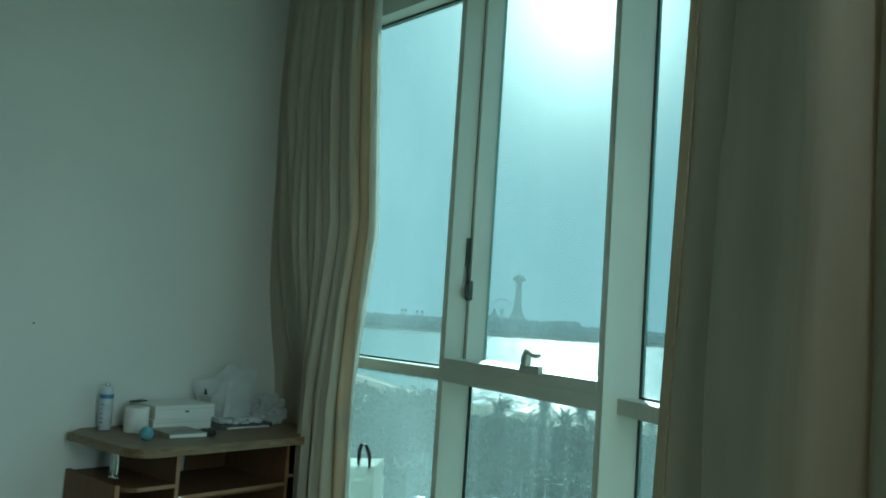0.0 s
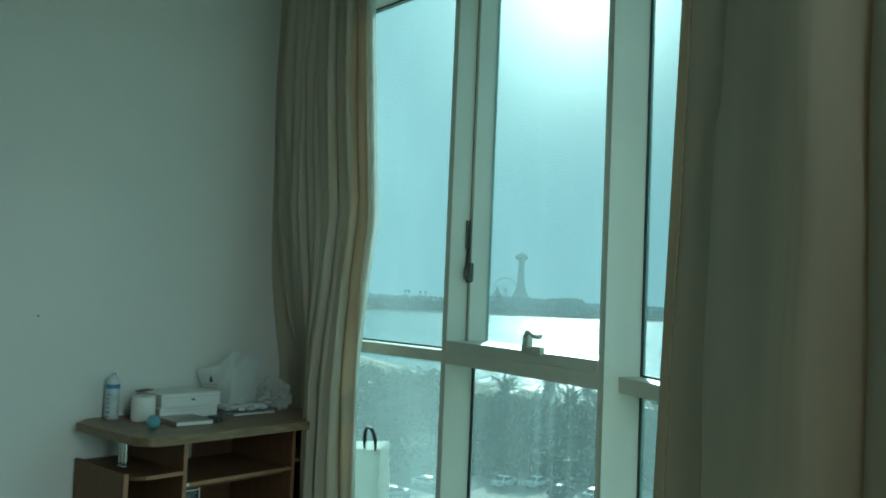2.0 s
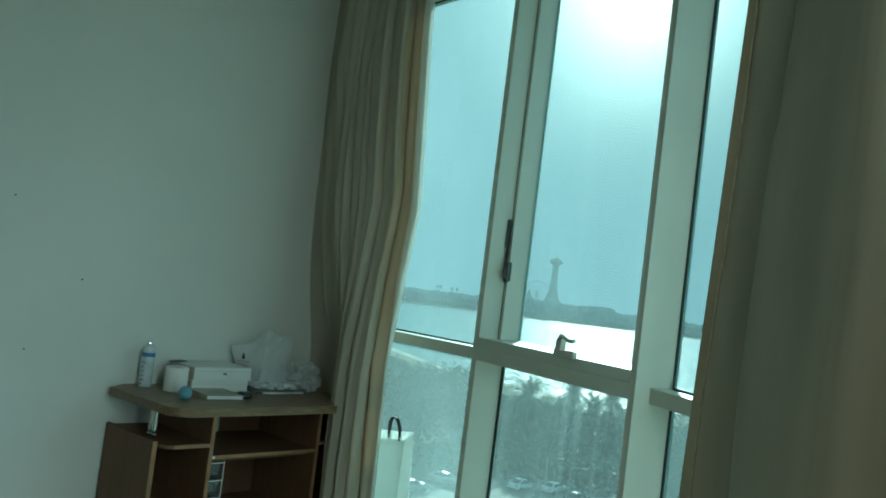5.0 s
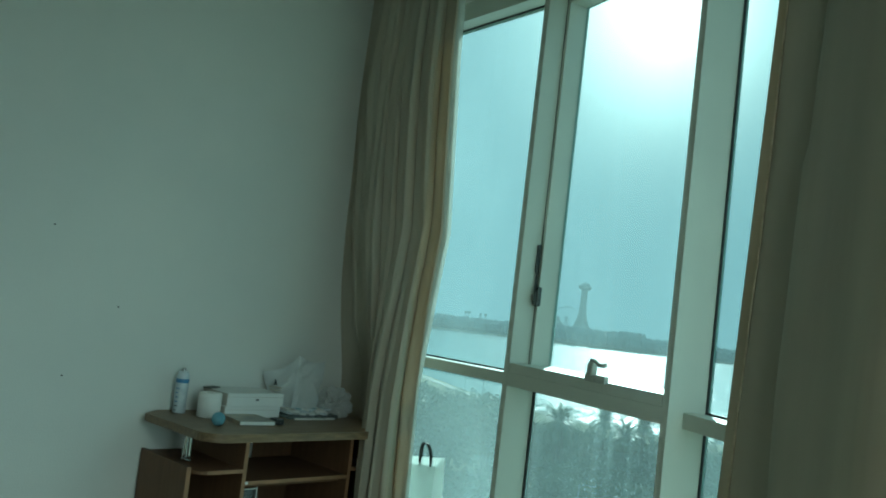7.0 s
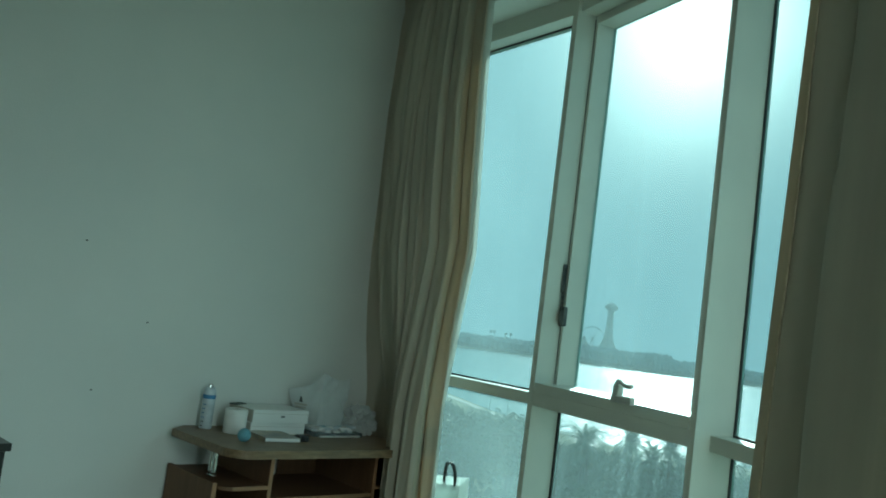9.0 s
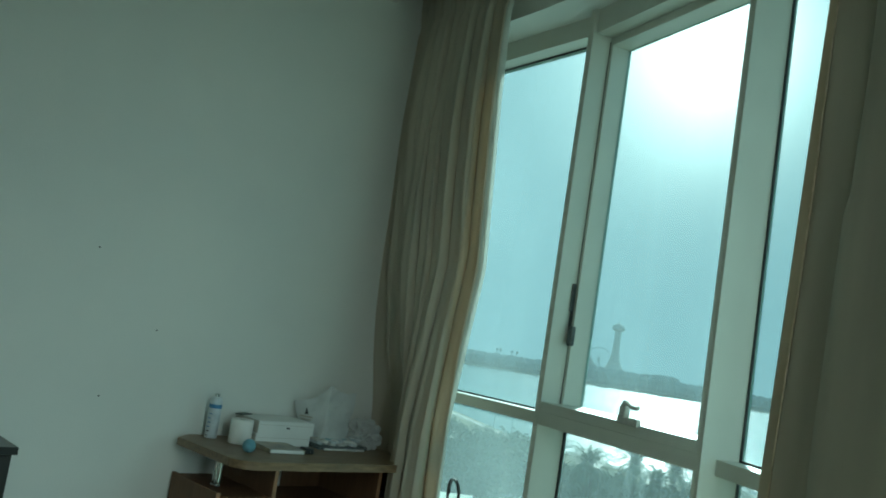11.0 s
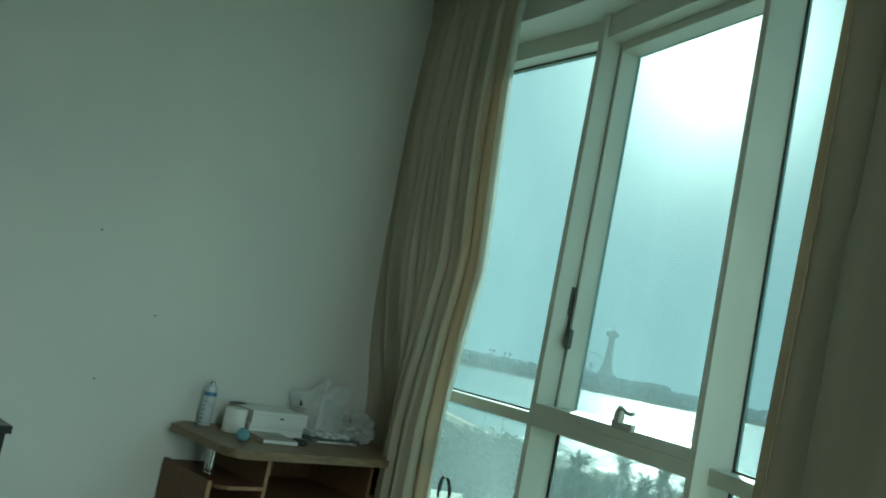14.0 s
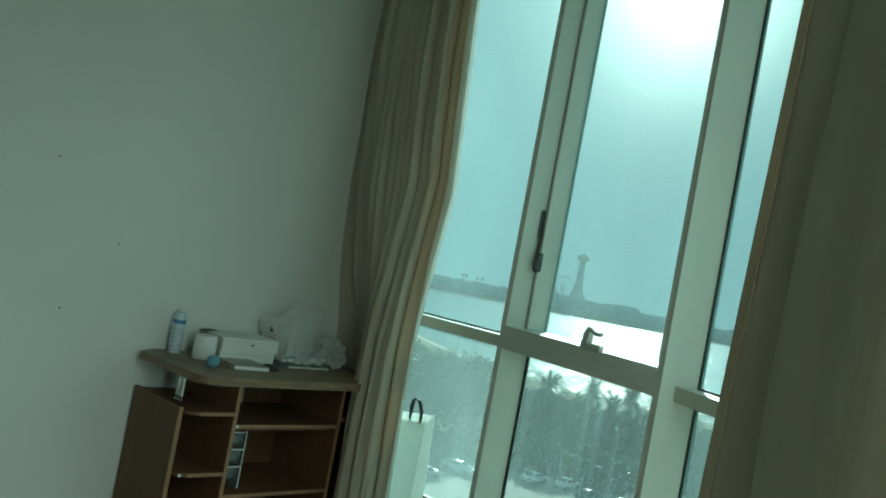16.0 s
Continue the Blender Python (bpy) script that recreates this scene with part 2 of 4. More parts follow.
CABTOP = mat("black_stand_top", (0.03, 0.033, 0.034), 0.3, (0.022, 0.024, 0.025), 10, bump=0.03)
WHITE = mat("white_card", (0.78, 0.78, 0.76), 0.45, (0.72, 0.72, 0.70), 6.0, bump=0.03)
GREYSIDE = mat("grey_card", (0.52, 0.48, 0.42), 0.6, (0.46, 0.42, 0.37), 9.0)
PAPER = mat("tissue_paper", (0.80, 0.79, 0.76), 0.95, (0.74, 0.73, 0.70), 14, bump=0.3, bump_scale=260)
CARD = mat("brown_cardboard", (0.22, 0.17, 0.12), 0.9, (0.17, 0.13, 0.09), 30)
CANWHITE = mat("white_can_print", (0.62, 0.67, 0.70), 0.3, (0.46, 0.52, 0.56), 30)
CANBLUE = mat("blue_can_print", (0.05, 0.22, 0.42), 0.3, (0.04, 0.18, 0.36), 30)
INK = mat("dark_print", (0.03, 0.035, 0.04), 0.5, (0.05, 0.05, 0.05), 60)
BALLM = mat("pale_blue_rubber", (0.15, 0.38, 0.46), 0.6, (0.09, 0.27, 0.34), 45, bump=0.5, bump_scale=150)
COVER = mat("printed_book_cover", (0.42, 0.34, 0.22), 0.35, (0.12, 0.13, 0.13), 14, detail=8)
FILM = thin("clear_crinkled_film", (0.88, 0.90, 0.89), (0.8, 0.83, 0.82), 0.25, 0.18, 18.0, clear=0.45)
BAGFILM = thin("white_carrier_film", (0.90, 0.92, 0.92), (0.82, 0.86, 0.86), 0.35, 0.3, 9.0, clear=0.24)
BAGPAPER = thin("white_paper_bag", (0.88, 0.90, 0.89), (0.90, 0.95, 0.94), 0.65, 0.5, 5.0)
DRAWER = thin("clear_grey_plastic", (0.30, 0.36, 0.38), (0.35, 0.42, 0.44), 0.2, 0.15, 20.0, clear=0.55)

# ---- the room ----
TURN = pose(0, 0, 0, 0, 0, 6.9)       # the long wall and what stands along it


def along(a, b):
    p = TURN @ Vector((a, b, 0))
    return p.x, p.y


# plan of the bowed window wall: front edges of the posts
FRONTS = [(-0.20, 1.33), (1.017, 1.297), (2.094, 1.068), (3.24, 0.558), (4.25, -0.19), (5.06, -1.14), (5.45, -2.0)]


def offset_line(pts, d):
    """The open line pts moved d to its left (outwards)."""
    out = []
    for k, p in enumerate(pts):
        a, b = Vector(pts[max(k - 1, 0)]), Vector(pts[min(k + 1, len(pts) - 1)])
        p = Vector(p)
        ds = [(p - a).normalized() if k else None, (b - p).normalized() if k < len(pts) - 1 else None]
        ns = [Vector((-u.y, u.x)) for u in ds if u]
        n = (ns[0] + ns[-1]).normalized()
        out.append(tuple(p + n * (d / max(n.dot(ns[0]), 0.3))))
    return out


def smooth_line(pts, per=6):
    """A rounded line through pts."""
    v = [Vector(p) for p in pts]
    out = []
    for k in range(len(v) - 1):
        p0, p1, p2, p3 = v[max(k - 1, 0)], v[k], v[k + 1], v[min(k + 2, len(v) - 1)]
        for j in range(per):
            t = j / per
            out.append(tuple(0.5 * (2 * p1 + (p2 - p0) * t + (2 * p0 - 5 * p1 + 4 * p2 - p3) * t * t + (3 * p1 - p0 - 3 * p2 + p3) * t ** 3)))
    out.append(tuple(v[-1]))
    return out


def band(bm, near, far, z0, z1):
    """A solid strip between two lines of equal count."""
    rows = []
    for z in (z0, z1):
        rows.append(([bm.verts.new((*p, z)) for p in near], [bm.verts.new((*p, z)) for p in far]))
    (n0, f0), (n1, f1) = rows
    for k in range(len(near) - 1):
        for q in ((n0[k], n0[k + 1], n1[k + 1], n1[k]), (f0[k], f0[k + 1], f1[k + 1], f1[k]), (n0[k], n0[k + 1], f0[k + 1], f0[k]), (n1[k], n1[k + 1], f1[k + 1], f1[k])):
            bm.faces.new(q)
    for k in (0, -1):
        bm.faces.new((n0[k], f0[k], f1[k], n1[k]))


def one_band(*a):
    bm = bmesh.new()
    band(bm, *a)
    return bm


ZC = 3.43
tagged(part("wall_west", one_box(-0.22, 0, -5.2, 1.75, -0.25, 3.75, m=TURN), PAINT), "white painted plaster wall, lightly scuffed", "wall", kind="structure")
tagged(part("wall_south", one_box(-0.3, 6.6, -5.0, -4.8, -0.25, 3.75), PAINT), "white painted plaster wall", "wall", kind="structure")
tagged(part("wall_east", one_box(5.45, 5.65, -4.8, -1.9, -0.25, 3.75), PAINT), "white painted plaster wall", "wall", kind="structure")
fl = [along(0, -5.0), *offset_line(FRONTS, 0.12), (5.6, -4.9)]
tagged(part("floor", one_prism(fl, -0.2, 0.0), FLOOR), "polished beige-brown floor tiles", "floor", kind="structure")

# ceiling with a dropped edge round it; behind the edge is the curtain pocket
CURVE = smooth_line(FRONTS, 6)
edge_line = offset_line(CURVE, -0.57)
edge_back = offset_line(CURVE, -0.51)
tagged(part("ceiling", one_prism([along(0, -5.0), *edge_back, (5.6, -4.9)], ZC, ZC + 0.1), CEIL), "white painted flat plaster ceiling", "ceiling", kind="structure")
tagged(part("ceiling_pocket", one_band(edge_back, offset_line(CURVE, 0.25), ZC + 0.09, ZC + 0.19), CEIL), "white painted curtain pocket of the ceiling", "ceiling", kind="structure")
bm = bmesh.new()
band(bm, edge_line, edge_back, 3.212, ZC - 0.004)
for dz, out in ((ZC - 0.045, 0.035), (ZC - 0.03, 0.055)):
    band(bm, offset_line(edge_line, -out), edge_line, dz, ZC - 0.004)
band(bm, offset_line(edge_line, -0.012), edge_line, 3.212, 3.235)
tagged(part("trim_window_side", bm, CEIL), "white moulded dropped edge along the curtain pocket", "cornice", kind="structure")
bm = bmesh.new()
box(bm, 0.001, 0.045, -4.7, 0.74, 3.212, ZC - 0.004, 0.003, TURN)
box(bm, 0.045, 0.085, -4.7, 0.70, ZC - 0.045, ZC - 0.006, 0.008, TURN)
tagged(part("trim_wall_side", bm, CEIL), "white moulded cornice along the wall", "cornice", kind="structure")

# the wall over and under the windows
SOFF = 3.09
near, far = offset_line(CURVE, -0.16), offset_line(CURVE, 0.30)
tagged(part("wall_north_head", one_band(near, far, SOFF, ZC + 0.085), PAINT), "white painted wall over the bowed window", "wall", kind="structure")
tagged(part("wall_north_sill", one_band(near, far, -0.2, 0.10), PAINT), "white painted low kerb under the bowed window", "wall", kind="structure")

# posts: narrow face to the room, deep sides back to the glass
GD = 0.155                            # glass behind the faces of the posts


def frame_of(k):
    a, b = Vector(FRONTS[k]), Vector(FRONTS[k + 1])
    u = (b - a).normalized()
    return a, u, Vector((-u.y, u.x)), (b - a).length


def local(k, s, d, from_end=False):
    a, u, n, l = frame_of(k)
    p = a + u * (l - s if from_end else s) + n * d
    return p.x, p.y


for k in range(1, 6):
    n0, n1 = frame_of(k - 1)[2], frame_of(k)[2]
    c = Vector(FRONTS[k])
    u0, u1 = frame_of(k - 1)[1], frame_of(k)[1]
    l, r = c - u0 * 0.018, c + u1 * 0.019
    poly = [tuple(l), tuple(c), tuple(r), tuple(r + n1 * 0.168), tuple(c + (n0 + n1) * 0.094), tuple(l + n0 * 0.168)]
    tagged(part(f"window_post_{k}", one_prism(poly, 0.08, SOFF + 0.02, bev=0.0015), ALU), "off-white aluminium window post", "window post", "window posts", "structure")


def strip(bm, k, s0, s1, d0, d1, z0, z1, bev=0.002):
    a, u, n, l = frame_of(k)
    m = Matrix(((u.x, n.x, 0, a.x), (u.y, n.y, 0, a.y), (0, 0, 1, 0), (0, 0, 0, 1)))
    return box(bm, s0, s1, d0, d1, z0, z1, bev, m)


def one_strip(*a):
    bm = bmesh.new()
    strip(bm, *a)
    return bm


def pane(name, k, s0, s1, d, z0, z1, material, parent):
    g = part(name, one_strip(k, s0, s1, d, d + 0.006, z0, z1, 0), material, parent)
    g.visible_shadow = True
    return g


def gasket(k, s0, s1, d, z0, z1, parent, w=0.009, sides="lrtb"):
    for side, q in (("l", (s0, s0 + w, z0, z1)), ("r", (s1 - w, s1, z0, z1)), ("b", (s0 + w, s1 - w, z0, z0 + w)), ("t", (s0 + w, s1 - w, z1 - w, z1))):
        if side in sides:
            part("gasket", one_strip(k, q[0], q[1], d - 0.008, d - 0.001, q[2], q[3], 0.001), RUBBER, parent, "black rubber gasket")


RAIL_T, RAIL_B, HEAD_B = 1.112, 1.055, 2.985


def fixed_window(k, label):
    l = frame_of(k)[3]
    w = thing(f"window_{k + 1}", (*local(k, l / 2, 0.15), 0.10), label, "window", "windows", "structure")
    s0, s1 = 0.019, l - 0.018
    part("rail", one_strip(k, s0, s1, 0.06, 0.19, RAIL_B, RAIL_T, 0.003), ALU, w)
    part("head", one_strip(k, s0, s1, 0.055, 0.20, HEAD_B, SOFF + 0.01, 0.003), ALU, w)
    part("bottom_frame", one_strip(k, s0, s1, 0.05, 0.20, 0.09, 0.17, 0.003), ALU, w)
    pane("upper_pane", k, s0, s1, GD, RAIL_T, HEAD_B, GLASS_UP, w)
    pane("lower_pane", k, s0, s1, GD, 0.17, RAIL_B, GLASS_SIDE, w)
    gasket(k, s0, s1, GD, RAIL_T, HEAD_B, w)
    gasket(k, s0, s1, GD, 0.17, RAIL_B, w)
    return w


fixed_window(0, "tall fixed window pane in an off-white frame")
# windows 4 to 6 are unseen, added to carry on the bow
for k in (2, 3, 4, 5):
    fixed_window(k, "tall fixed tinted window pane in an off-white frame")

# the opening window between the first two posts
l = frame_of(1)[3]
w2 = thing("window_2", (*local(1, l / 2, 0.15), 0.10), "top-hung opening window over a rain-streaked fixed pane", "window", "windows", "structure")
s0, s1 = 0.019, l - 0.018
part("transom", one_strip(1, s0, s1, 0.0, 0.19, 1.060, 1.1205, 0.001), ALU, w2)
part("head", one_strip(1, s0, s1, 0.02, 0.20, 2.968, SOFF + 0.01, 0.003), ALU, w2)
part("bottom_frame", one_strip(1, s0, s1, 0.05, 0.20, 0.09, 0.17, 0.003), ALU, w2)
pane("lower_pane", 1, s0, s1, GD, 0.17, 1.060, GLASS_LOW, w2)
gasket(1, s0, s1, GD, 0.17, 1.060, w2, 0.016, "lb")
bm = bmesh.new()
strip(bm, 1, s0 + 0.004, s1 - 0.004, 0.0, 0.22, 1.1210, 1.166, 0.002)
strip(bm, 1, s0 + 0.004, s1 - 0.004, 0.105, 0.22, 2.925, 2.966, 0.003)
strip(bm, 1, s0 + 0.0024, s0 + 0.023, 0.105, 0.22, 1.166, 2.925, 0.003)
strip(bm, 1, s1 - 0.030, s1 - 0.004, 0.060, 0.22, 1.166, 2.925, 0.003)
sash = part("sash", bm, ALU, w2, "off-white opening sash")
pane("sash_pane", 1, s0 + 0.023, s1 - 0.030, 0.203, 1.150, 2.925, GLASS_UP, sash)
part("gasket", one_strip(1, s0 + 0.0003, s0 + 0.0022, 0.1035, 0.108, 1.13, 2.95, 0.0005), RUBBER, w2, "black rubber gasket")
# lever handle on the bottom rail of the sash
a, u, n, l = frame_of(1)
MH = Matrix(((u.x, n.x, 0, a.x), (u.y, n.y, 0, a.y), (0, 0, 1, 0), (0, 0, 0, 1)))
HS = 0.70
bm = one_box(HS - 0.068, HS + 0.062, -0.018, 0.006, 1.158, 1.190, 0.004, MH)
hb = part("handle_base", bm, HANDLE, sash, "grey handle plate")
bm = one_box(HS - 0.022, HS + 0.012, -0.045, -0.016, 1.185, 1.232, 0.006, MH)
pts = [MH @ Vector(p) for p in ((HS - 0.012, -0.034, 1.222), (HS + 0.01, -0.042, 1.243), (HS + 0.035, -0.046, 1.243), (HS + 0.055, -0.046, 1.232), (HS + 0.085, -0.046, 1.229), (HS + 0.10, -0.046, 1.234))]
tube(bm, pts, 0.0095, 10, taper=(1.2, 1.15, 1, 0.95, 0.95, 0.8))
part("lever", bm, HANDLE, sash, "grey curved lever", True)
# chain restrictor beside the sash stile
bm = one_box(0.044, 0.070, 0.078, 0.1055, 1.44, 1.535, 0.011, MH)
box(bm, 0.050, 0.064, 0.070, 0.080, 1.455, 1.515, 0.004, MH)
part("chain_lock", bm, DARK_METAL, sash, "dark metal chain lock")
bm = bmesh.new()
path = [(0.03, 0.09, 1.72 - 0.013 * j) for j in range(20)] + [(0.033 + 0.004 * j, 0.088, 1.46 - 0.012 * j + 0.004 * j * j) for j in range(5)]
for j, p in enumerate(path):
    c = MH @ Vector(p)
    ax = Vector((u.x, u.y, 0)) if j % 2 else Vector((n.x, n.y, 0))
    tube(bm, [c + ax * 0.0055 * math.cos(q * math.pi / 4) + Vector((0, 0, 1)) * 0.0105 * math.sin(q * math.pi / 4) for q in range(8)], 0.0022, 5, True)
part("chain", bm, DARK_METAL, w2, "dark metal chain")
part("chain_bracket", one_box(0.0215, 0.032, 0.080, 0.098, 1.60, 1.735, 0.004, MH), DARK_METAL, w2)

# ---- curtains ----
def curtain(label, levels, zs, valleys, depths, hem, lead, seed, wide=0.0, shallow=None, facing=0.0, ns=300, nz=64):
    """levels: plan lines of equal count at the heights zs, top first. valleys: where the folds turn back, along the width at the top and at the
    bottom; depths: how far each fold between two valleys stands out. hem: width of the single-layer edge on the leading side (lead 0 or 1)."""
    lines = [smooth_line(lv, 8) for lv in levels]
    top, bottom = zs[0], zs[-1]

    def at(line, s):
        q = s * (len(line) - 1)
        k = min(int(q), len(line) - 2)
        a, b = Vector(line[k]), Vector(line[k + 1])
        return a.lerp(b, q - k), (b - a).normalized()

    def point(s, z):
        s = min(max(s, 0.0), 1.0)
        zz = z + 0.10 * noise.noise(Vector((s * 9, z * 0.8, seed + 2)))
        zz = min(max(zz, bottom), top)
        k = 0
        while k < len(zs) - 2 and zz < zs[k + 1]:
            k += 1
        t = (zs[k] - zz) / (zs[k] - zs[k + 1])
        (p0, d0), (p1, d1) = at(lines[k], s), at(lines[k + 1], s)
        p, d = p0.lerp(p1, t), d0.lerp(d1, t).normalized()
        nn = Vector((-d.y, d.x))
        low = (top - z) / (top - bottom)
        # the folds wander a little on their way down
        w = s + (0.016 * noise.noise(Vector((s * 5, z * 1.1, seed))) + 0.006 * noise.noise(Vector((s * 14, z * 2.0, seed + 3)))) * min(1, 12 * s, 12 * (1 - s))
        vs = [a + (b - a) * low for a, b in zip(*valleys)]
        j = 0
        while j < len(vs) - 2 and w > vs[j + 1]:
            j += 1
        u = min(max((w - vs[j]) / (vs[j + 1] - vs[j]), 0.0), 1.0)
        grow = 0.55 + 0.45 * min(low * 3.5, 1.0)
        if shallow and s < shallow:
            grow *= 1 - 0.75 * min(max((1.25 - z) / 0.35, 0), 1)
        a = depths[j] * grow * (1 + 0.25 * noise.noise(Vector((j * 3.3, z * 0.9, seed + 7))))
        ridge = math.sin(math.pi * u) ** 0.55 if lead else math.sin(math.pi * u ** 1.5)
        h = a * (ridge + 0.16 * math.sin(3 * math.pi * u) * ridge)
        # gathered heading
        head = max(0.0, 1 - low / 0.055)
        h += 0.020 * head * abs(math.sin(2 * math.pi * u)) - 0.012 * math.exp(-((low - 0.06) / 0.012) ** 2)
        lean = (vs[j + 1] - vs[j]) * 0.16 * math.sin(2 * math.pi * u)
        step = (at(lines[k], min(s + 0.01, 1))[0] - at(lines[k], max(s - 0.01, 0))[0]).length / 0.02
        q = p - nn * h - d * lean * step
        q += nn * (0.007 * noise.noise(Vector((s * 13, z * 2.2, seed))) + 0.0018 * noise.noise(Vector((s * 40, z * 5.0, seed + 5)))) * min(1, 14 * s, 14 * (1 - s))
        return Vector((q.x, q.y, z)), nn, d

    def sheet(s_from, s_to, n, back=0.0, out=0.0):
        bm = bmesh.new()
        rows = []
        for j in range(nz + 1):
            z = top + (bottom - top) * j / nz
            row = []
            for i in range(n + 1):
                q, nn, d = point(s_from + (s_to - s_from) * i / n, z)
                past = (i / n if lead else 1 - i / n) * out * (1 if lead else -1)
                row.append(bm.verts.new(q + Vector((nn.x, nn.y, 0)) * back + Vector((d.x, d.y, 0)) * past))
            rows.append(row)
        for A, B in zip(rows, rows[1:]):
            for i in range(n):
                bm.faces.new((A[i], A[i + 1], B[i + 1], B[i]))
        return bm

    cut = 1 - hem if lead else hem
    c = thing("curtain", (*at(lines[-1], 0.5)[0], bottom), label, "curtain", "curtains")
    ob = part("cloth", sheet(0.0, cut, ns) if lead else sheet(cut, 1.0, ns), CLOTH, c, "", True)
    ob.modifiers.new("thick", 'SOLIDIFY').thickness = 0.003
    ob = part("hem", sheet(cut, 1.0, 40) if lead else sheet(0.0, cut, 24), HEM, c, "orange-brown translucent side hem", True)
    ob.modifiers.new("thick", 'SOLIDIFY').thickness = 0.003
    if facing:
        part("facing", sheet(cut + 0.01, facing, 60, 0.020), CLOTH, c, "turned-back facing behind the leading edge", True)
    if wide:
        part("lining", sheet(0.965, 1.0, 6, 0.010, wide), LINING, c, "pale thin lining behind the cloth", True)
    else:
        line = [point(cut, top + (bottom - top) * j / (2 * nz)) for j in range(2 * nz + 1)]
        bm = one_tube([q - Vector((nn.x, nn.y, 0)) * 0.004 for q, nn, d in line], 0.0035, 6)
        part("seam", bm, SEAM, c, "pale stitched seam", True)
    return c


curtain("beige lined curtain gathered in deep folds beside the wall", (
    [(-0.150, 1.03), (0.02, 1.06), (0.19, 1.06), (0.35, 1.06), (0.50, 1.06), (0.625, 1.06)],
    [(-0.150, 1.03), (0.03, 1.06), (0.20, 1.06), (0.37, 1.06), (0.54, 1.06), (0.672, 1.06)],
    [(-0.150, 1.05), (0.04, 1.08), (0.24, 1.08), (0.43, 1.07), (0.61, 1.05), (0.755, 1.06)],
    [(-0.155, 1.07), (0.06, 1.12), (0.28, 1.11), (0.47, 1.07), (0.60, 1.03), (0.712, 1.06)],
    [(-0.160, 1.13), (0.08, 1.19), (0.33, 1.18), (0.485, 1.08), (0.60, 0.99), (0.672, 1.05)],
    [(-0.160, 1.14), (0.08, 1.20), (0.34, 1.18), (0.49, 1.07), (0.615, 0.985), (0.70, 1.05)]),
    (3.335, 2.60, 1.78, 1.45, 0.95, 0.13),
    ((0, 0.12, 0.24, 0.36, 0.48, 0.61, 0.73, 0.86, 1), (0, 0.16, 0.34, 0.48, 0.60, 0.70, 0.79, 0.88, 1)),
    (0.03, 0.10, 0.14, 0.17, 0.16, 0.16, 0.10, 0.05), 0.15, 1, 3, wide=0.009, shallow=0.50)
curtain("beige lined curtain drawn half open, backlit", (
    [(2.705, 0.617), (2.87, 0.549), (3.02, 0.48), (3.19, 0.395), (3.37, 0.285), (3.56, 0.165), (3.74, 0.03), (3.90, -0.09), (4.08, -0.235), (4.22, -0.36)],
    [(2.632, 0.648), (2.82, 0.568), (3.00, 0.49), (3.18, 0.40), (3.37, 0.285), (3.56, 0.165), (3.74, 0.03), (3.90, -0.09), (4.08, -0.235), (4.22, -0.36)],
    [(2.589, 0.665), (2.79, 0.58), (2.98, 0.50), (3.17, 0.405), (3.36, 0.29), (3.56, 0.165), (3.74, 0.03), (3.90, -0.09), (4.08, -0.235), (4.22, -0.36)],
    [(2.560, 0.677), (2.775, 0.585), (2.97, 0.50), (3.17, 0.405), (3.36, 0.29), (3.56, 0.165), (3.74, 0.03), (3.90, -0.09), (4.08, -0.235), (4.22, -0.36)]),
    (3.335, 1.85, 0.93, 0.13),
    ((0, 0.030, 0.118, 0.40, 0.54, 0.68, 0.80, 0.90, 1), (0, 0.036, 0.120, 0.42, 0.55, 0.68, 0.80, 0.90, 1)),
    # deep last folds, out of view, shade the rest from the fill lamps
    (0.0, 0.014, 0.140, 0.100, 0.10, 0.16, 0.22, 0.28), 0.033, 0, 8, facing=0.275)
for d, nm in ((-0.27, "front"), (-0.20, "back")):
    t = thing("curtain_track", (*offset_line(CURVE, d)[12], 3.49), "white bent curtain track fixed in the ceiling pocket", "curtain track", "curtain tracks")
    part("rail", one_band(offset_line(CURVE, d - 0.012), offset_line(CURVE, d + 0.012), 3.34, ZC + 0.088), ALU, t)

# ---- desk along the wall ----
def tb(*a, bev=0.002):
    return one_box(*a, bev, TURN)


desk = thing("computer_desk", (*along(0.3, 0.5), 0), "worn cherry and brown laminate computer desk with open shelves", "desk")
top = [(0.004, 0.05), (0.095, -0.05), (0.50, -0.04)]
top += [(0.53 + 0.11 * math.sin(a), 0.07 - 0.11 * math.cos(a)) for a in [radians(q) for q in range(0, 91, 9)]]
top += [(0.64, 0.80), (0.635, 1.06), (0.004, 1.06)]
part("tabletop", one_prism(top, 0.714, 0.75, TURN, 0.004), TOPWOOD, desk, "brown wood-grain laminate top with a chipped edge")
FD = 0.50
part("side_panel", tb(0.030, 0.455, -0.012, 0.006, 0.0, 0.580), CHERRY, desk)
part("edge_band", tb(0.456, 0.460, -0.013, 0.007, 0.0, 0.580, bev=0.001), EDGE, desk, "pale edge band")
# low curved corner shelves
for z in (0.569, 0.300, 0.06):
    poly = [(0.02, 0.008), (0.44, 0.008)] + [(0.44 + 0.06 * math.sin(radians(q)), 0.06 - 0.052 * math.cos(radians(q))) for q in range(0, 91, 15)] + [(0.50, 0.236), (0.02, 0.236)]
    part("corner_shelf", one_prism(poly, z - 0.016, z, TURN, 0.002), CHERRY, desk)
    part("shelf_edge_band", tb(0.501, 0.505, 0.06, 0.236, z - 0.0165, z + 0.0005, bev=0.001), EDGE, desk, "pale edge band")
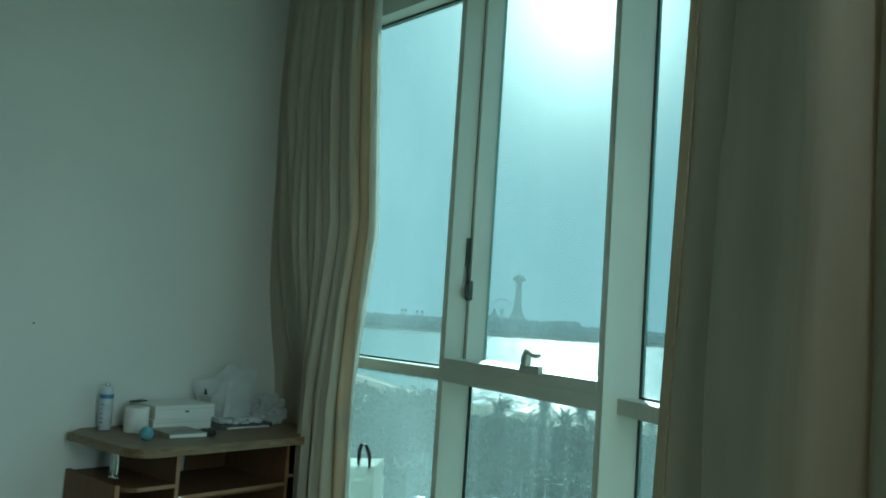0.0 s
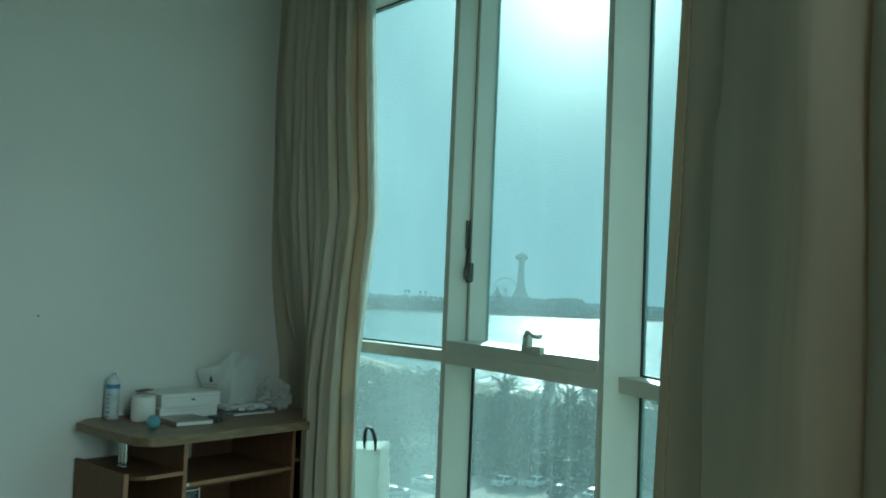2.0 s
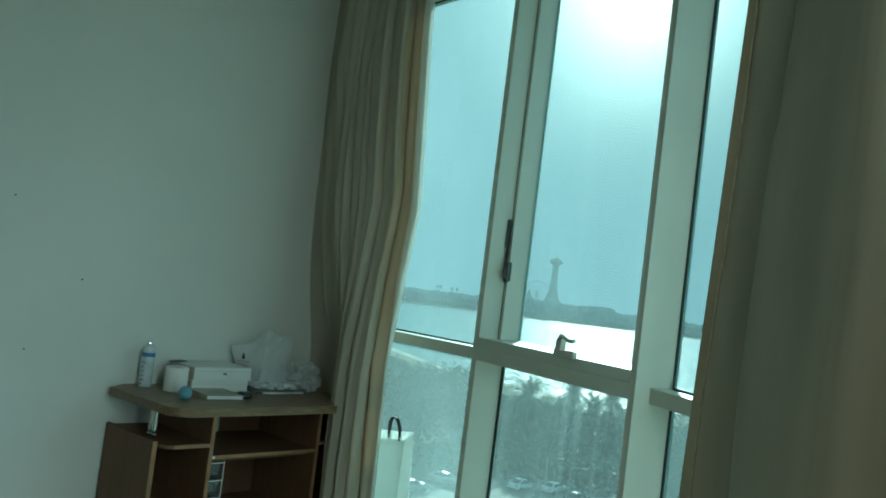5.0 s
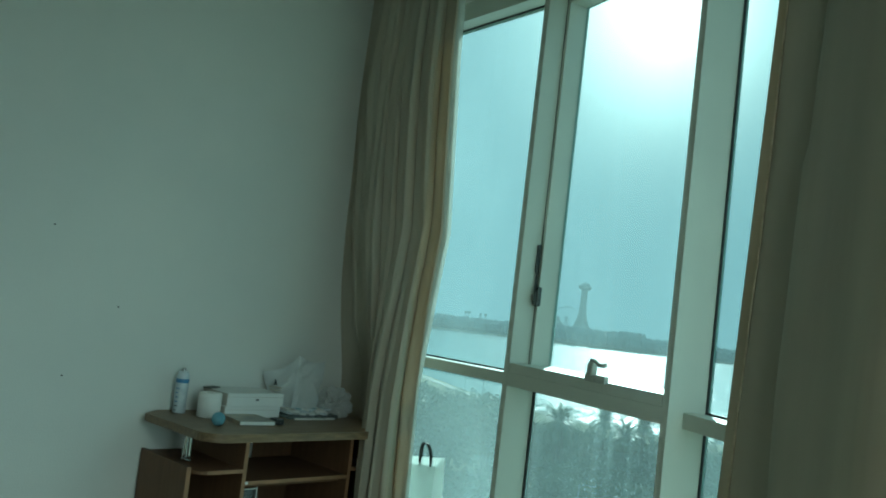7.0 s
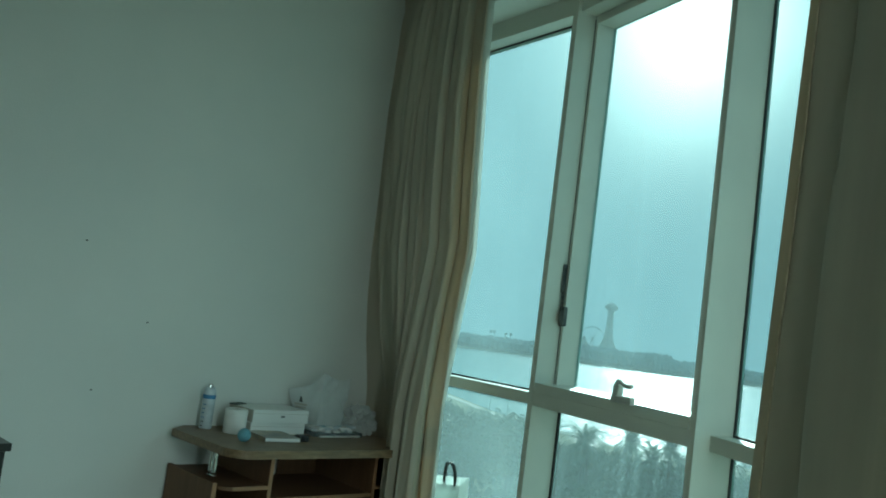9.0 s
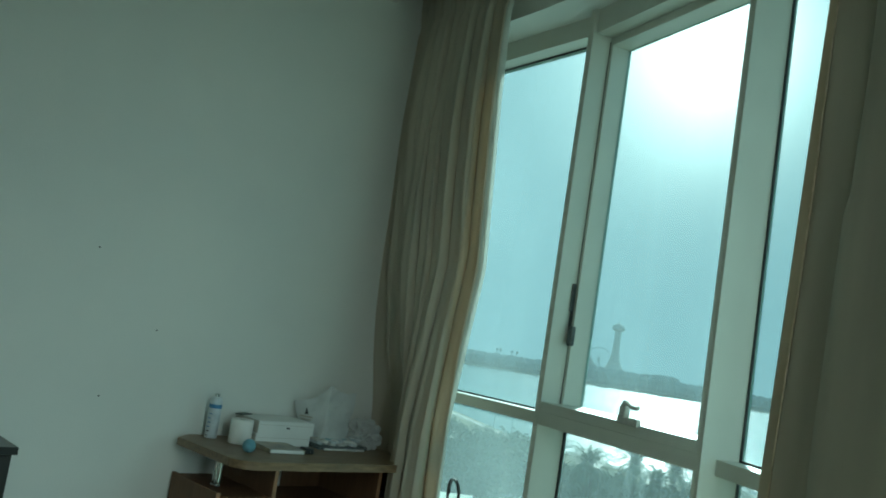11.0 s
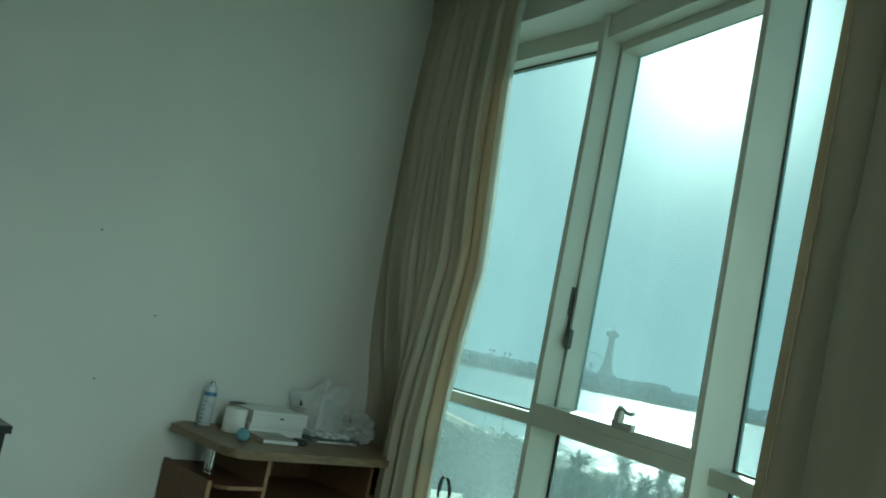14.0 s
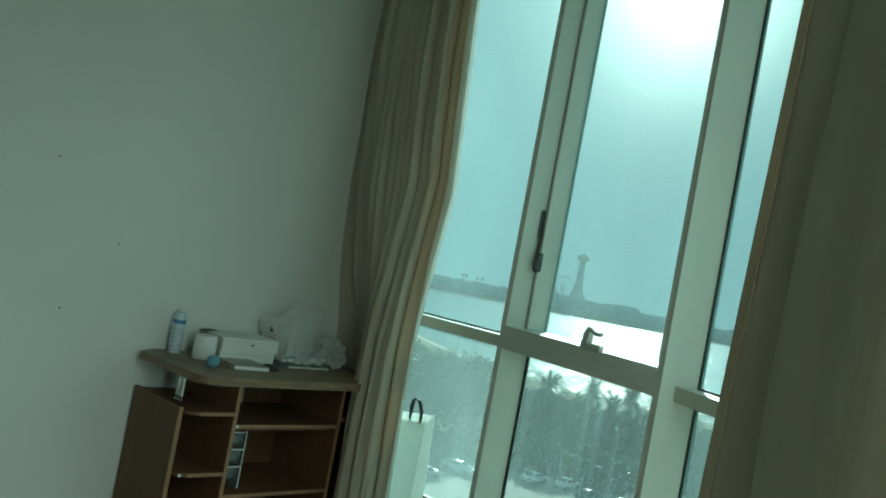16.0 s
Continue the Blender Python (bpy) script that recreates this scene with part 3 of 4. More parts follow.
for b in (0.238, 0.838):
    part("divider", tb(0.02, FD, b, b + 0.017, 0.0, 0.713), CHERRY, desk)
    part("edge_band", tb(FD + 0.001, FD + 0.004, b - 0.001, b + 0.018, 0.0, 0.713, bev=0.001), EDGE, desk, "pale edge band")
for z in (0.513, 0.195):
    part("shelf", tb(0.03, FD - 0.004, 0.256, 0.837, z - 0.016, z), CHERRY, desk)
    part("shelf_edge_band", tb(FD - 0.003, FD + 0.001, 0.256, 0.837, z - 0.0165, z + 0.0005, bev=0.001), EDGE, desk, "pale edge band")
part("shelf", tb(0.03, FD - 0.004, 0.856, 1.04, 0.533, 0.549), CHERRY, desk)
part("shelf_edge_band", tb(FD - 0.003, FD + 0.001, 0.856, 1.04, 0.5325, 0.5495, bev=0.001), EDGE, desk, "pale edge band")
part("side_panel", tb(0.02, FD, 1.041, 1.057, 0.0, 0.713), CHERRY, desk)
part("back_panel", tb(0.012, 0.019, 0.60, 1.04, 0.0, 0.713), CHERRY, desk)
part("back_panel", tb(0.012, 0.019, 0.007, 0.598, 0.0, 0.50), CHERRY, desk)
part("tray_runner", tb(0.40, 0.44, 0.257, 0.836, 0.47, 0.495), CHERRY, desk)
for a in (0.302, 0.336):
    bm = one_tube([TURN @ Vector((a, 0.055, z)) for z in (0.5805, 0.6, 0.69, 0.7135)], 0.0105, 16)
    tube(bm, [TURN @ Vector((a, 0.055, z)) for z in (0.5805, 0.586)], 0.0145, 16)
    part("support_tube", bm, STEEL, desk, "chrome support tube", True)
for b, z in ((0.247, 0.700), (0.262, 0.513), (0.02, 0.300)):
    part("chipped_edge", tb(FD + 0.0035, FD + 0.0055, b - 0.006, b + 0.008, z - 0.012, z, bev=0.0005), WHITE, desk, "white chip in the edge band")

# plastic drawers on the shelf
org = thing("plastic_drawer_unit", (*along(0.33, 0.33), 0.195), "small clear grey plastic drawer unit on the desk shelf", "drawer unit")
for z in (0.24, 0.32, 0.40):
    bm = bmesh.new()
    for q in ((0.24, 0.42, 0.264, 0.37, z, z + 0.004), (0.24, 0.42, 0.264, 0.267, z, z + 0.058), (0.24, 0.42, 0.367, 0.37, z, z + 0.058), (0.417, 0.42, 0.264, 0.37, z, z + 0.058), (0.24, 0.243, 0.264, 0.37, z, z + 0.058)):
        vs = box(bm, *q, 0.001, None, 1)
        for v in vs:                       # the trays narrow towards their floors
            v.co.y += (0.317 - v.co.y) * 0.22 * (z + 0.058 - v.co.z) / 0.058
            v.co.x += (0.33 - v.co.x) * 0.12 * (z + 0.058 - v.co.z) / 0.058
        bmesh.ops.transform(bm, matrix=TURN, verts=vs)
    dr = part("drawer", bm, DRAWER, org)
    part("rim", tb(0.4205, 0.425, 0.262, 0.374, z + 0.056, z + 0.061, bev=0.001), WHITE, dr, "white rim")
    part("contents", tb(0.26, 0.40, 0.285, 0.35, z + 0.005, z + 0.032, bev=0.004), GREYSIDE, dr, "pale small things inside")
for b in (0.2575, 0.376):
    part("frame", tb(0.236, 0.424, b, b + 0.004, 0.195, 0.470, bev=0.001), DRAWER, org)
    part("post", tb(0.420, 0.4245, b, b + 0.0045, 0.195, 0.470, bev=0.001), WHITE, org, "white front post")
part("top", tb(0.236, 0.424, 0.2575, 0.380, 0.4705, 0.475), DRAWER, org)

# ---- things on the desk ----
ZT = 0.7505
x, y = along(0.085, 0.118)
can = thing("spray_can", (x, y, ZT), "white and blue aerosol spray can", "spray can")
part("body", lathe([(0, 0), (0.028, 0), (0.030, 0.003), (0.030, 0.158), (0.0295, 0.160)], (x, y, ZT)), CANWHITE, can, "", True)
part("label_band", lathe([(0.0302, 0.140), (0.0304, 0.141), (0.0304, 0.158), (0.0302, 0.159)], (x, y, ZT)), CANBLUE, can, "blue printed band", True)
part("shoulder", lathe([(0.0295, 0.160), (0.0295, 0.168), (0.027, 0.180), (0.022, 0.189), (0.0205, 0.193), (0, 0.193)], (x, y, ZT)), CANWHITE, can, "", True)
part("nozzle", lathe([(0.012, 0.193), (0.012, 0.203), (0.009, 0.208), (0, 0.209)], (x, y, ZT), 16), STEEL, can, "metal spray nozzle", True)
for k in range(6):
    ang = radians(-62 + 5 * (k % 2))
    cx, cy = x + 0.0302 * math.cos(ang), y + 0.0302 * math.sin(ang)
    mm = pose(cx, cy, ZT + 0.012 + 0.020 * k, 0, 0, math.degrees(ang))
    part("print_bar", one_box(-0.0008, 0.0008, -0.008, 0.006 + 0.002 * (k % 3), 0, 0.004, 0, mm), INK if k < 2 else CANBLUE, can)

x, y = along(0.205, 0.204)
roll = thing("toilet_roll", (x, y, ZT), "white toilet paper roll standing on end", "toilet roll")
part("paper", lathe([(0.021, 0.0), (0.050, 0.0), (0.053, 0.004), (0.0535, 0.108), (0.051, 0.112), (0.021, 0.112), (0.021, 0.0)], (x, y, ZT), 48), PAPER, roll, "", True)
part("core", lathe([(0.0185, 0.001), (0.0205, 0.001), (0.0205, 0.109), (0.0185, 0.109), (0.0185, 0.001)], (x, y, ZT)), CARD, roll, "brown cardboard core", True)

for nm, q, lab in (("white_box", (0.035, 0.243, 0.268, 0.575, ZT, 0.805), "flat white cardboard product box lying under another"), ("white_box", (0.03, 0.255, 0.266, 0.580, 0.8055, 0.868), "white cardboard product box with a small dark mark")):
    e = thing(nm, (*along((q[0] + q[1]) / 2, (q[2] + q[3]) / 2), q[4]), lab, "box", "white boxes")
    part("carton", tb(*q), WHITE, e)
    # thin sheet that makes one end of the carton greyer
    part("grey_end", tb(q[0] + 0.004, q[1] - 0.004, q[2] - 0.0015, q[2] - 0.0004, q[4] + 0.003, q[5] - 0.003, bev=0), GREYSIDE, e, "greyish end face")
    part("lid_seam", tb(q[1] + 0.0001, q[1] + 0.0008, q[2] + 0.004, q[3] - 0.004, q[5] - 0.018, q[5] - 0.0165, bev=0), GREYSIDE, e)
    if q[4] > 0.8:
        part("mark", tb(q[1] + 0.0002, q[1] + 0.001, 0.42, 0.44, 0.834, 0.842, bev=0), INK, e, "small dark mark")
# added slab in place of the dark flap edge at the box's back
e = thing("dark_flap", (*along(0.10, 0.27), 0.8685), "thin dark green slab standing in for the box's dark flap edge", "pad")
part("slab", one_box(-0.022, 0.022, -0.05, 0.04, 0, 0.005, 0.002, TURN @ pose(0.075, 0.285, 0.8687, 0, 0, 28)), DARKCARD, e)

bk = thing("book", (*along(0.34, 0.33), ZT), "thin book with a brown photographic cover", "book")
mm = TURN @ pose(0.345, 0.333, ZT, 0, 0, -6)
part("pages", one_box(-0.098, 0.100, -0.087, 0.087, 0.002, 0.017, 0.001, mm), WHITE, bk, "white page block")
part("cover", one_box(-0.102, 0.102, -0.091, 0.090, 0.0172, 0.0195, 0.0006, mm), COVER, bk, "printed cover")
part("back_cover", one_box(-0.102, 0.102, -0.091, 0.090, 0.0, 0.0018, 0.0006, mm), COVER, bk)
part("spine", one_box(-0.102, 0.102, -0.0925, -0.0905, 0.0, 0.0195, 0.0006, mm), COVER, bk)

x, y = along(0.432, 0.122)
bm = bmesh.new()
bmesh.ops.create_icosphere(bm, subdivisions=4, radius=0.030, matrix=Matrix.Translation((x, y, ZT + 0.0298)))
for v in bm.verts:
    d = (v.co - Vector((x, y, ZT + 0.030))).normalized()
    v.co -= d * 0.0014 * max(0, noise.noise(d * 9) * 2)
tagged(part("ball", bm, BALLM, None, "", True), "small pale blue dimpled rubber ball", "ball")

ch = thing("charger", (*along(0.42, 0.44), ZT), "small black plug-in charger", "charger")
part("case", tb(0.385, 0.44, 0.424, 0.47, ZT, 0.779, bev=0.006), BLACK, ch)
for b in (0.437, 0.455):
    part("pin", tb(0.4405, 0.458, b, b + 0.003, 0.762, 0.768, bev=0.0005), STEEL, ch, "metal pin")


# clear tray of wrapped small things, and a thin pen beside it
e = thing("clear_packet", (*along(0.20, 0.74), ZT), "clear plastic tray packet of pale wrapped sachets", "packet")
bm = bmesh.new()
for q in ((0.10, 0.30, 0.60, 0.90, 0, 0.002), (0.10, 0.30, 0.60, 0.602, 0.002, 0.020), (0.10, 0.30, 0.898, 0.90, 0.002, 0.020), (0.298, 0.30, 0.602, 0.898, 0.002, 0.020), (0.10, 0.102, 0.602, 0.898, 0.002, 0.020)):
    box(bm, q[0], q[1], q[2], q[3], ZT + q[4], ZT + q[5], 0.0008, TURN, 1)
part("tray", bm, DRAWER, e, "clear tray")
# dark slab put in for the shadow under the sachets
part("base_shade", tb(0.106, 0.292, 0.606, 0.893, ZT + 0.003, ZT + 0.018, bev=0.003), DARKCARD, e, "dark slab standing in for the shade under the sachets")
rg = random.Random(4)
for j in range(16):
    m = TURN @ pose(0.205 + 0.02 * rg.uniform(-1, 1), 0.635 + 0.030 * (j % 8) + 0.012 * (j // 8), ZT + 0.0185 + 0.0125 * (j // 8) + 0.004 * (j % 2), rg.uniform(-7, 7), rg.uniform(-5, 5), rg.uniform(-14, 14))
    sc = part("sachet", one_box(-0.075, 0.075, -0.017, 0.017, 0.0, 0.012, 0.005, m), WHITE if j % 3 else CANWHITE, e)
    for q in (-0.04, 0.015):
        part("print_bar", one_box(q, q + 0.026, -0.012, 0.012, 0.0121, 0.0128, 0, m), BALLM if j % 2 else GREYSIDE, sc)
pn = thing("pen", (*along(0.316, 0.73), ZT), "thin white pen lying on the desk", "pen")
part("barrel", one_tube([TURN @ Vector((0.316 + 0.003 * q, 0.62 + 0.19 * q, ZT + 0.0052)) for q in (0, 0.5, 1)], 0.005, 10), WHITE, pn, "", True)
part("cap", one_tube([TURN @ Vector((0.319 + 0.003 * q, 0.812 + 0.05 * q, ZT + 0.0058)) for q in (0, 1)], 0.0056, 10), WHITE, pn, "", True)
part("clip", tb(0.317, 0.319, 0.82, 0.855, ZT + 0.0115, ZT + 0.013, bev=0), STEEL, pn)

# carrier bag standing up, with a lump in it, and a crumpled one
def crease(p, freq, off):
    return abs(noise.noise(p * freq + Vector(off)))


e = thing("carrier_bag", (*along(0.15, 0.71), ZT), "white translucent plastic carrier bag standing crumpled", "bag", "plastic bags")
FOOT = [(0.055, 0.655), (0.225, 0.650), (0.235, 0.800), (0.060, 0.815)]
RIM = [(0.030, 0.590), (0.195, 0.695), (0.175, 0.885), (0.035, 0.830)]
RIMZ = (0.200, 0.305, 0.280, 0.240)
bm = bmesh.new()
rows, PER, MB = [], 12, 24
for j in range(MB + 1):
    t = j / MB
    ring = []
    for k in range(4):
        for i in range(PER):
            u = i / PER
            f = Vector(FOOT[k]).lerp(Vector(FOOT[(k + 1) % 4]), u)
            r = Vector(RIM[k]).lerp(Vector(RIM[(k + 1) % 4]), u)
            top_z = RIMZ[k] + (RIMZ[(k + 1) % 4] - RIMZ[k]) * u - 0.022 * math.sin(math.pi * u)
            c = f.lerp(r, t ** 0.8)
            q = Vector((c.x, c.y, t * top_z))
            out = Vector((c.x - 0.145, c.y - 0.72)).normalized()
            puff = 0.024 * math.sin(math.pi * u) * math.sin(math.pi * min(t * 1.3, 1)) - 0.026 * crease(q, 11, (0, 3, 0)) * min(t * 5, 1) + 0.004 * noise.noise(q * 40) * min(t * 5, 1)
            c = c + out * puff
            ring.append(bm.verts.new(TURN @ Vector((max(c.x, 0.004), c.y, ZT + 0.0015 + q.z))))
    rows.append(ring)
n = len(rows[0])
bm.faces.new(rows[0])
for A, B in zip(rows, rows[1:]):
    for i in range(n):
        bm.faces.new((A[i], A[(i + 1) % n], B[(i + 1) % n], B[i]))
ob = part("film", bm, BAGFILM, e)
ob.modifiers.new("thick", 'SOLIDIFY').thickness = 0.0008
bm = bmesh.new()
bmesh.ops.create_icosphere(bm, subdivisions=4, radius=1.0)
for v in bm.verts:
    k = 1 + 0.4 * noise.noise(v.co * 1.8) - 0.3 * crease(v.co, 3.0, (1, 0, 2))
    v.co = TURN @ Vector((0.145 + 0.060 * v.co.x * k, 0.725 + 0.055 * v.co.y * k, ZT + 0.075 + 0.062 * v.co.z * k))
part("contents", bm, GREYSIDE, e, "pale wrapped lump inside")
SIDE = TURN @ pose(0.128, 0.618, ZT + 0.150, 12, 0, 28)
bm = bmesh.new()
prism(bm, [(-0.010, 0), (0.010, 0), (0.006, 0.012), (0.004, 0.024), (-0.003, 0.032), (-0.006, 0.016)], -0.0006, 0.0006, SIDE @ pose(0, -0.012, 0, 90, 0, 0))
part("print", bm, INK, e, "small dark printed emblem")
for j, w in enumerate((0.036, 0.030, 0.022)):
    part("print_bar", one_box(-w, w, -0.0135, -0.0125, -0.016 - 0.015 * j, -0.008 - 0.015 * j, 0, SIDE), GREYSIDE, e, "faint grey print")

e = thing("crumpled_bag", (*along(0.2, 0.91), ZT), "crumpled clear plastic bag", "bag", "plastic bags")
bm = bmesh.new()
bmesh.ops.create_icosphere(bm, subdivisions=5, radius=1.0)
for v in bm.verts:
    d = v.co.copy()
    k = 1.10 - 0.70 * crease(d, 1.7, (0.4, 0, 2)) - 0.42 * crease(d, 3.4, (3, 1, 0)) + 0.06 * noise.noise(d * 8)
    v.co = TURN @ Vector((0.20 + 0.080 * d.x * k, 0.940 + 0.110 * d.y * k, ZT + 0.062 + max(0.095 * d.z * k, -0.0615)))
ob = part("film", bm, FILM, e)
bm = bmesh.new()
bmesh.ops.create_icosphere(bm, subdivisions=3, radius=1.0)
for v in bm.verts:
    d = v.co.copy()
    k = 1 + 0.5 * noise.noise(d * 2.5)
    v.co = TURN @ Vector((0.19 + 0.035 * d.x * k, 0.93 + 0.05 * d.y * k, ZT + 0.042 + 0.035 * d.z * k))
part("contents", bm, WHITE, e, "pale wrapped contents")

# ---- paper bag on the kerb by the window ----
pb = thing("paper_bag", (0.545, 1.255, 0.10), "white paper carrier bag with black ribbon handles by the window", "bag")
bm = bmesh.new()
prof = [(0.0, 0.036), (0.3, 0.040), (0.7, 0.034), (1.0, 0.026)]
rows = []
for t, hd in prof:
    z, hw = 0.1005 + 0.525 * t, 0.145
    rows.append([bm.verts.new((0.545 + hw * sx_ - 0.012 * t, 1.243 + hd * sy_, z + (0.022 * sx_ if t == 1 else 0))) for sx_, sy_ in ((-1, -1), (0, -1.05), (1, -1), (1.0, 0), (1, 1), (0, 1.05), (-1, 1), (-0.985, 0))])
bm.faces.new(rows[0])
for A, B in zip(rows, rows[1:]):
    for i in range(8):
        bm.faces.new((A[i], A[(i + 1) % 8], B[(i + 1) % 8], B[i]))
ob = part("body", bm, BAGPAPER, pb)
ob.modifiers.new("thick", 'SOLIDIFY').thickness = 0.0015
loop = [(0.594 + 0.044 * math.cos(q), 1.243 - 0.028 - 0.012 * math.sin(q), 0.622 + 0.088 * max(math.sin(q), -0.5)) for q in [math.pi * (k / 18) * 1.3 - 0.47 for k in range(19)]]
bm = bmesh.new()
rows = [[bm.verts.new((x + ox, y + oy, z)) for ox, oy in ((-0.006, -0.004), (0.006, -0.004), (0.009, 0.008), (-0.003, 0.008))] for x, y, z in loop]
for A, B in zip(rows, rows[1:]):
    for k in range(4):
        bm.faces.new((A[k], A[(k + 1) % 4], B[(k + 1) % 4], B[k]))
bm.faces.new(rows[0])
bm.faces.new(rows[-1])
part("ribbon_handle", bm, BLACK, pb, "black ribbon handle")

# ---- television on a low stand against the wall ----
tv = thing("tv_stand", (*along(0.15, -1.4), 0), "black low television stand", "cabinet")
part("top", tb(0.004, 0.312, -2.15, -0.800, 0.690, 0.720, bev=0.003), CABTOP, tv)
part("body", tb(0.012, 0.295, -2.13, -0.815, 0.06, 0.6895, bev=0.002), BLACK, tv)
for b in (-2.12, -1.69, -1.26):
    dr = part("door", tb(0.2955, 0.308, b + 0.004, b + 0.426, 0.08, 0.68, bev=0.003), BLACK, tv)
    part("knob", one_tube([TURN @ Vector((a, b + 0.40, 0.42)) for a in (0.3085, 0.325)], 0.010, 12), STEEL, dr)
part("plinth", tb(0.02, 0.27, -2.12, -0.83, 0.0, 0.0595), BLACK, tv)
t2 = thing("television", (*along(0.2, -1.6), 0.7205), "flat black television standing on the low stand", "television")
part("panel", tb(0.215, 0.250, -2.05, -1.135, 0.80, 1.421, bev=0.004), BLACK, t2)
part("screen", tb(0.2502, 0.2515, -2.038, -1.147, 0.815, 1.409, bev=0), SCREEN, t2, "dark glossy screen")
part("foot", tb(0.12, 0.30, -1.75, -1.45, 0.7205, 0.732, bev=0.004), BLACK, t2)
part("neck", tb(0.205, 0.245, -1.66, -1.54, 0.7325, 0.7995, bev=0.004), BLACK, t2)

# nail holes in the wall
for b, z in ((-0.537, 1.540), (-0.206, 1.213), (-0.413, 0.897)):
    e = part("nail", one_tube([TURN @ Vector((a, b, z)) for a in (0.0005, 0.008)], 0.0035, 8), DARK_METAL)
    tagged(e, "small dark nail head stuck in the wall", "nail", "nails in the wall")

# ---- outside, far below the windows ----
GZ = -24.0
LEAF = mat("tree_leaves", (0.075, 0.105, 0.045), 0.7, (0.045, 0.070, 0.03), 0.6, rand=0.35, spec=0.2)
FROND = mat("palm_fronds", (0.085, 0.115, 0.05), 0.55, (0.05, 0.08, 0.035), 0.8, rand=0.3)
BARK = mat("bark", (0.13, 0.10, 0.07), 0.9, (0.08, 0.06, 0.045), 3.0, bump=0.5, bump_scale=12)
LAND = mat("park_ground", (0.07, 0.085, 0.045), 0.95, (0.11, 0.11, 0.07), 0.06, fine=0.2, bump_scale=1.5, spec=0.05)
PAVE = mat("pale_paving", (0.27, 0.255, 0.225), 0.85, (0.20, 0.19, 0.17), 0.15, fine=0.1, bump_scale=2.0, spec=0.05)
SEABED = mat("sand", (0.25, 0.22, 0.16), 0.95, (0.2, 0.17, 0.12), 0.01)
# blue-grey base colour has the haze of the distance painted in
FARWOOD = mat("far_woods_haze_tint", (0.10, 0.17, 0.20), 0.95, (0.08, 0.14, 0.17), 0.03, rand=0.25)
FARSTONE = mat("far_pale_concrete", (0.30, 0.32, 0.32), 0.9, (0.25, 0.27, 0.27), 0.05)
ROOF = mat("pale_roof_sheet", (0.62, 0.62, 0.60), 0.5, (0.5, 0.5, 0.48), 0.8)
CARPAINT = mat("silver_car_paint", (0.45, 0.46, 0.47), 0.42, (0.40, 0.41, 0.42), 2.0, metal=0.5)
CARWHITE = mat("white_car_paint", (0.75, 0.75, 0.74), 0.42, (0.7, 0.7, 0.69), 2.0)
CARDARK = mat("dark_car_paint", (0.05, 0.06, 0.08), 0.25, (0.04, 0.05, 0.06), 2.0)
CARGLASS = mat("car_glass", (0.02, 0.025, 0.03), 0.05, (0.02, 0.025, 0.03), 2.0)
TYRE = mat("tyre_rubber", (0.02, 0.02, 0.02), 0.8, (0.03, 0.03, 0.03), 5.0)
LAMPM = mat("galvanised_pole", (0.20, 0.21, 0.21), 0.8, (0.16, 0.17, 0.17), 4.0)

# water: small wind waves on a flat sheet
WATER = bpy.data.materials.new("sea_water")
WATER.use_nodes = True
nt, N = WATER.node_tree, WATER.node_tree.nodes
b = N["Principled BSDF"]
b.inputs["Base Color"].default_value = (0.03, 0.11, 0.12, 1)
b.inputs["Roughness"].default_value = 0.165
b.inputs["IOR"].default_value = 1.33
tc = N.new("ShaderNodeTexCoord")
h = None
for sc, st in ((0.35, 1.0), (0.06, 2.2), (0.018, 5.0)):
    nz, mu = N.new("ShaderNodeTexNoise"), N.new("ShaderNodeMath")
    nz.inputs["Scale"].default_value, nz.inputs["Detail"].default_value = sc, 6.0
    mu.operation = 'MULTIPLY'
    mu.inputs[1].default_value = st
    nt.links.new(tc.outputs["Object"], nz.inputs[0])
    nt.links.new(nz.outputs[0], mu.inputs[0])
    if h is None:
        h = mu.outputs[0]
    else:
        ad = N.new("ShaderNodeMath")
        nt.links.new(h, ad.inputs[0])
        nt.links.new(mu.outputs[0], ad.inputs[1])
        h = ad.outputs[0]
bp = N.new("ShaderNodeBump")
bp.inputs["Strength"].default_value, bp.inputs["Distance"].default_value = 0.7, 0.6
nt.links.new(h, bp.inputs["Height"])
nt.links.new(bp.outputs[0], b.inputs["Normal"])


def disc(r, z, n=96):
    bm = bmesh.new()
    bm.faces.new([bm.verts.new((r * math.cos(2 * math.pi * k / n), r * math.sin(2 * math.pi * k / n), z)) for k in range(n)])
    return bm


tagged(part("ground", disc(4800, -27.0), SEABED), "sandy ground under the sea, out to the horizon", "ground", kind="structure")
tagged(part("water", disc(4790, -24.6), WATER), "rippled sea water glittering in the sun", "water", kind="structure")
shore = [(-1200, 420), (-420, 250), (-260, 205), (-200, 182), (-150, 178), (-90, 215), (60, 260), (500, 300), (700, -700), (-1200, -700)]
tagged(part("ground_park", one_prism(shore, -26.5, GZ), LAND), "dry grass and soil of a waterside park", "ground", kind="structure")
pave = [(-104, 58), (-84, 71.5), (-74, 72.5), (-84, 89), (-76, 97), (-58, 99), (-10, 120), (30, 60), (-40, 10)]
tagged(part("pavement", one_prism(pave, GZ - 0.2, GZ + 0.15), PAVE), "pale paved road and parking area", "pavement", kind="structure")
prom = [(-430, 242), (-262, 199.5), (-201, 177), (-148, 173.2), (-87, 209), (60, 253), (60, 256), (-88, 212), (-149, 176), (-200, 180), (-261, 203), (-430, 246)]
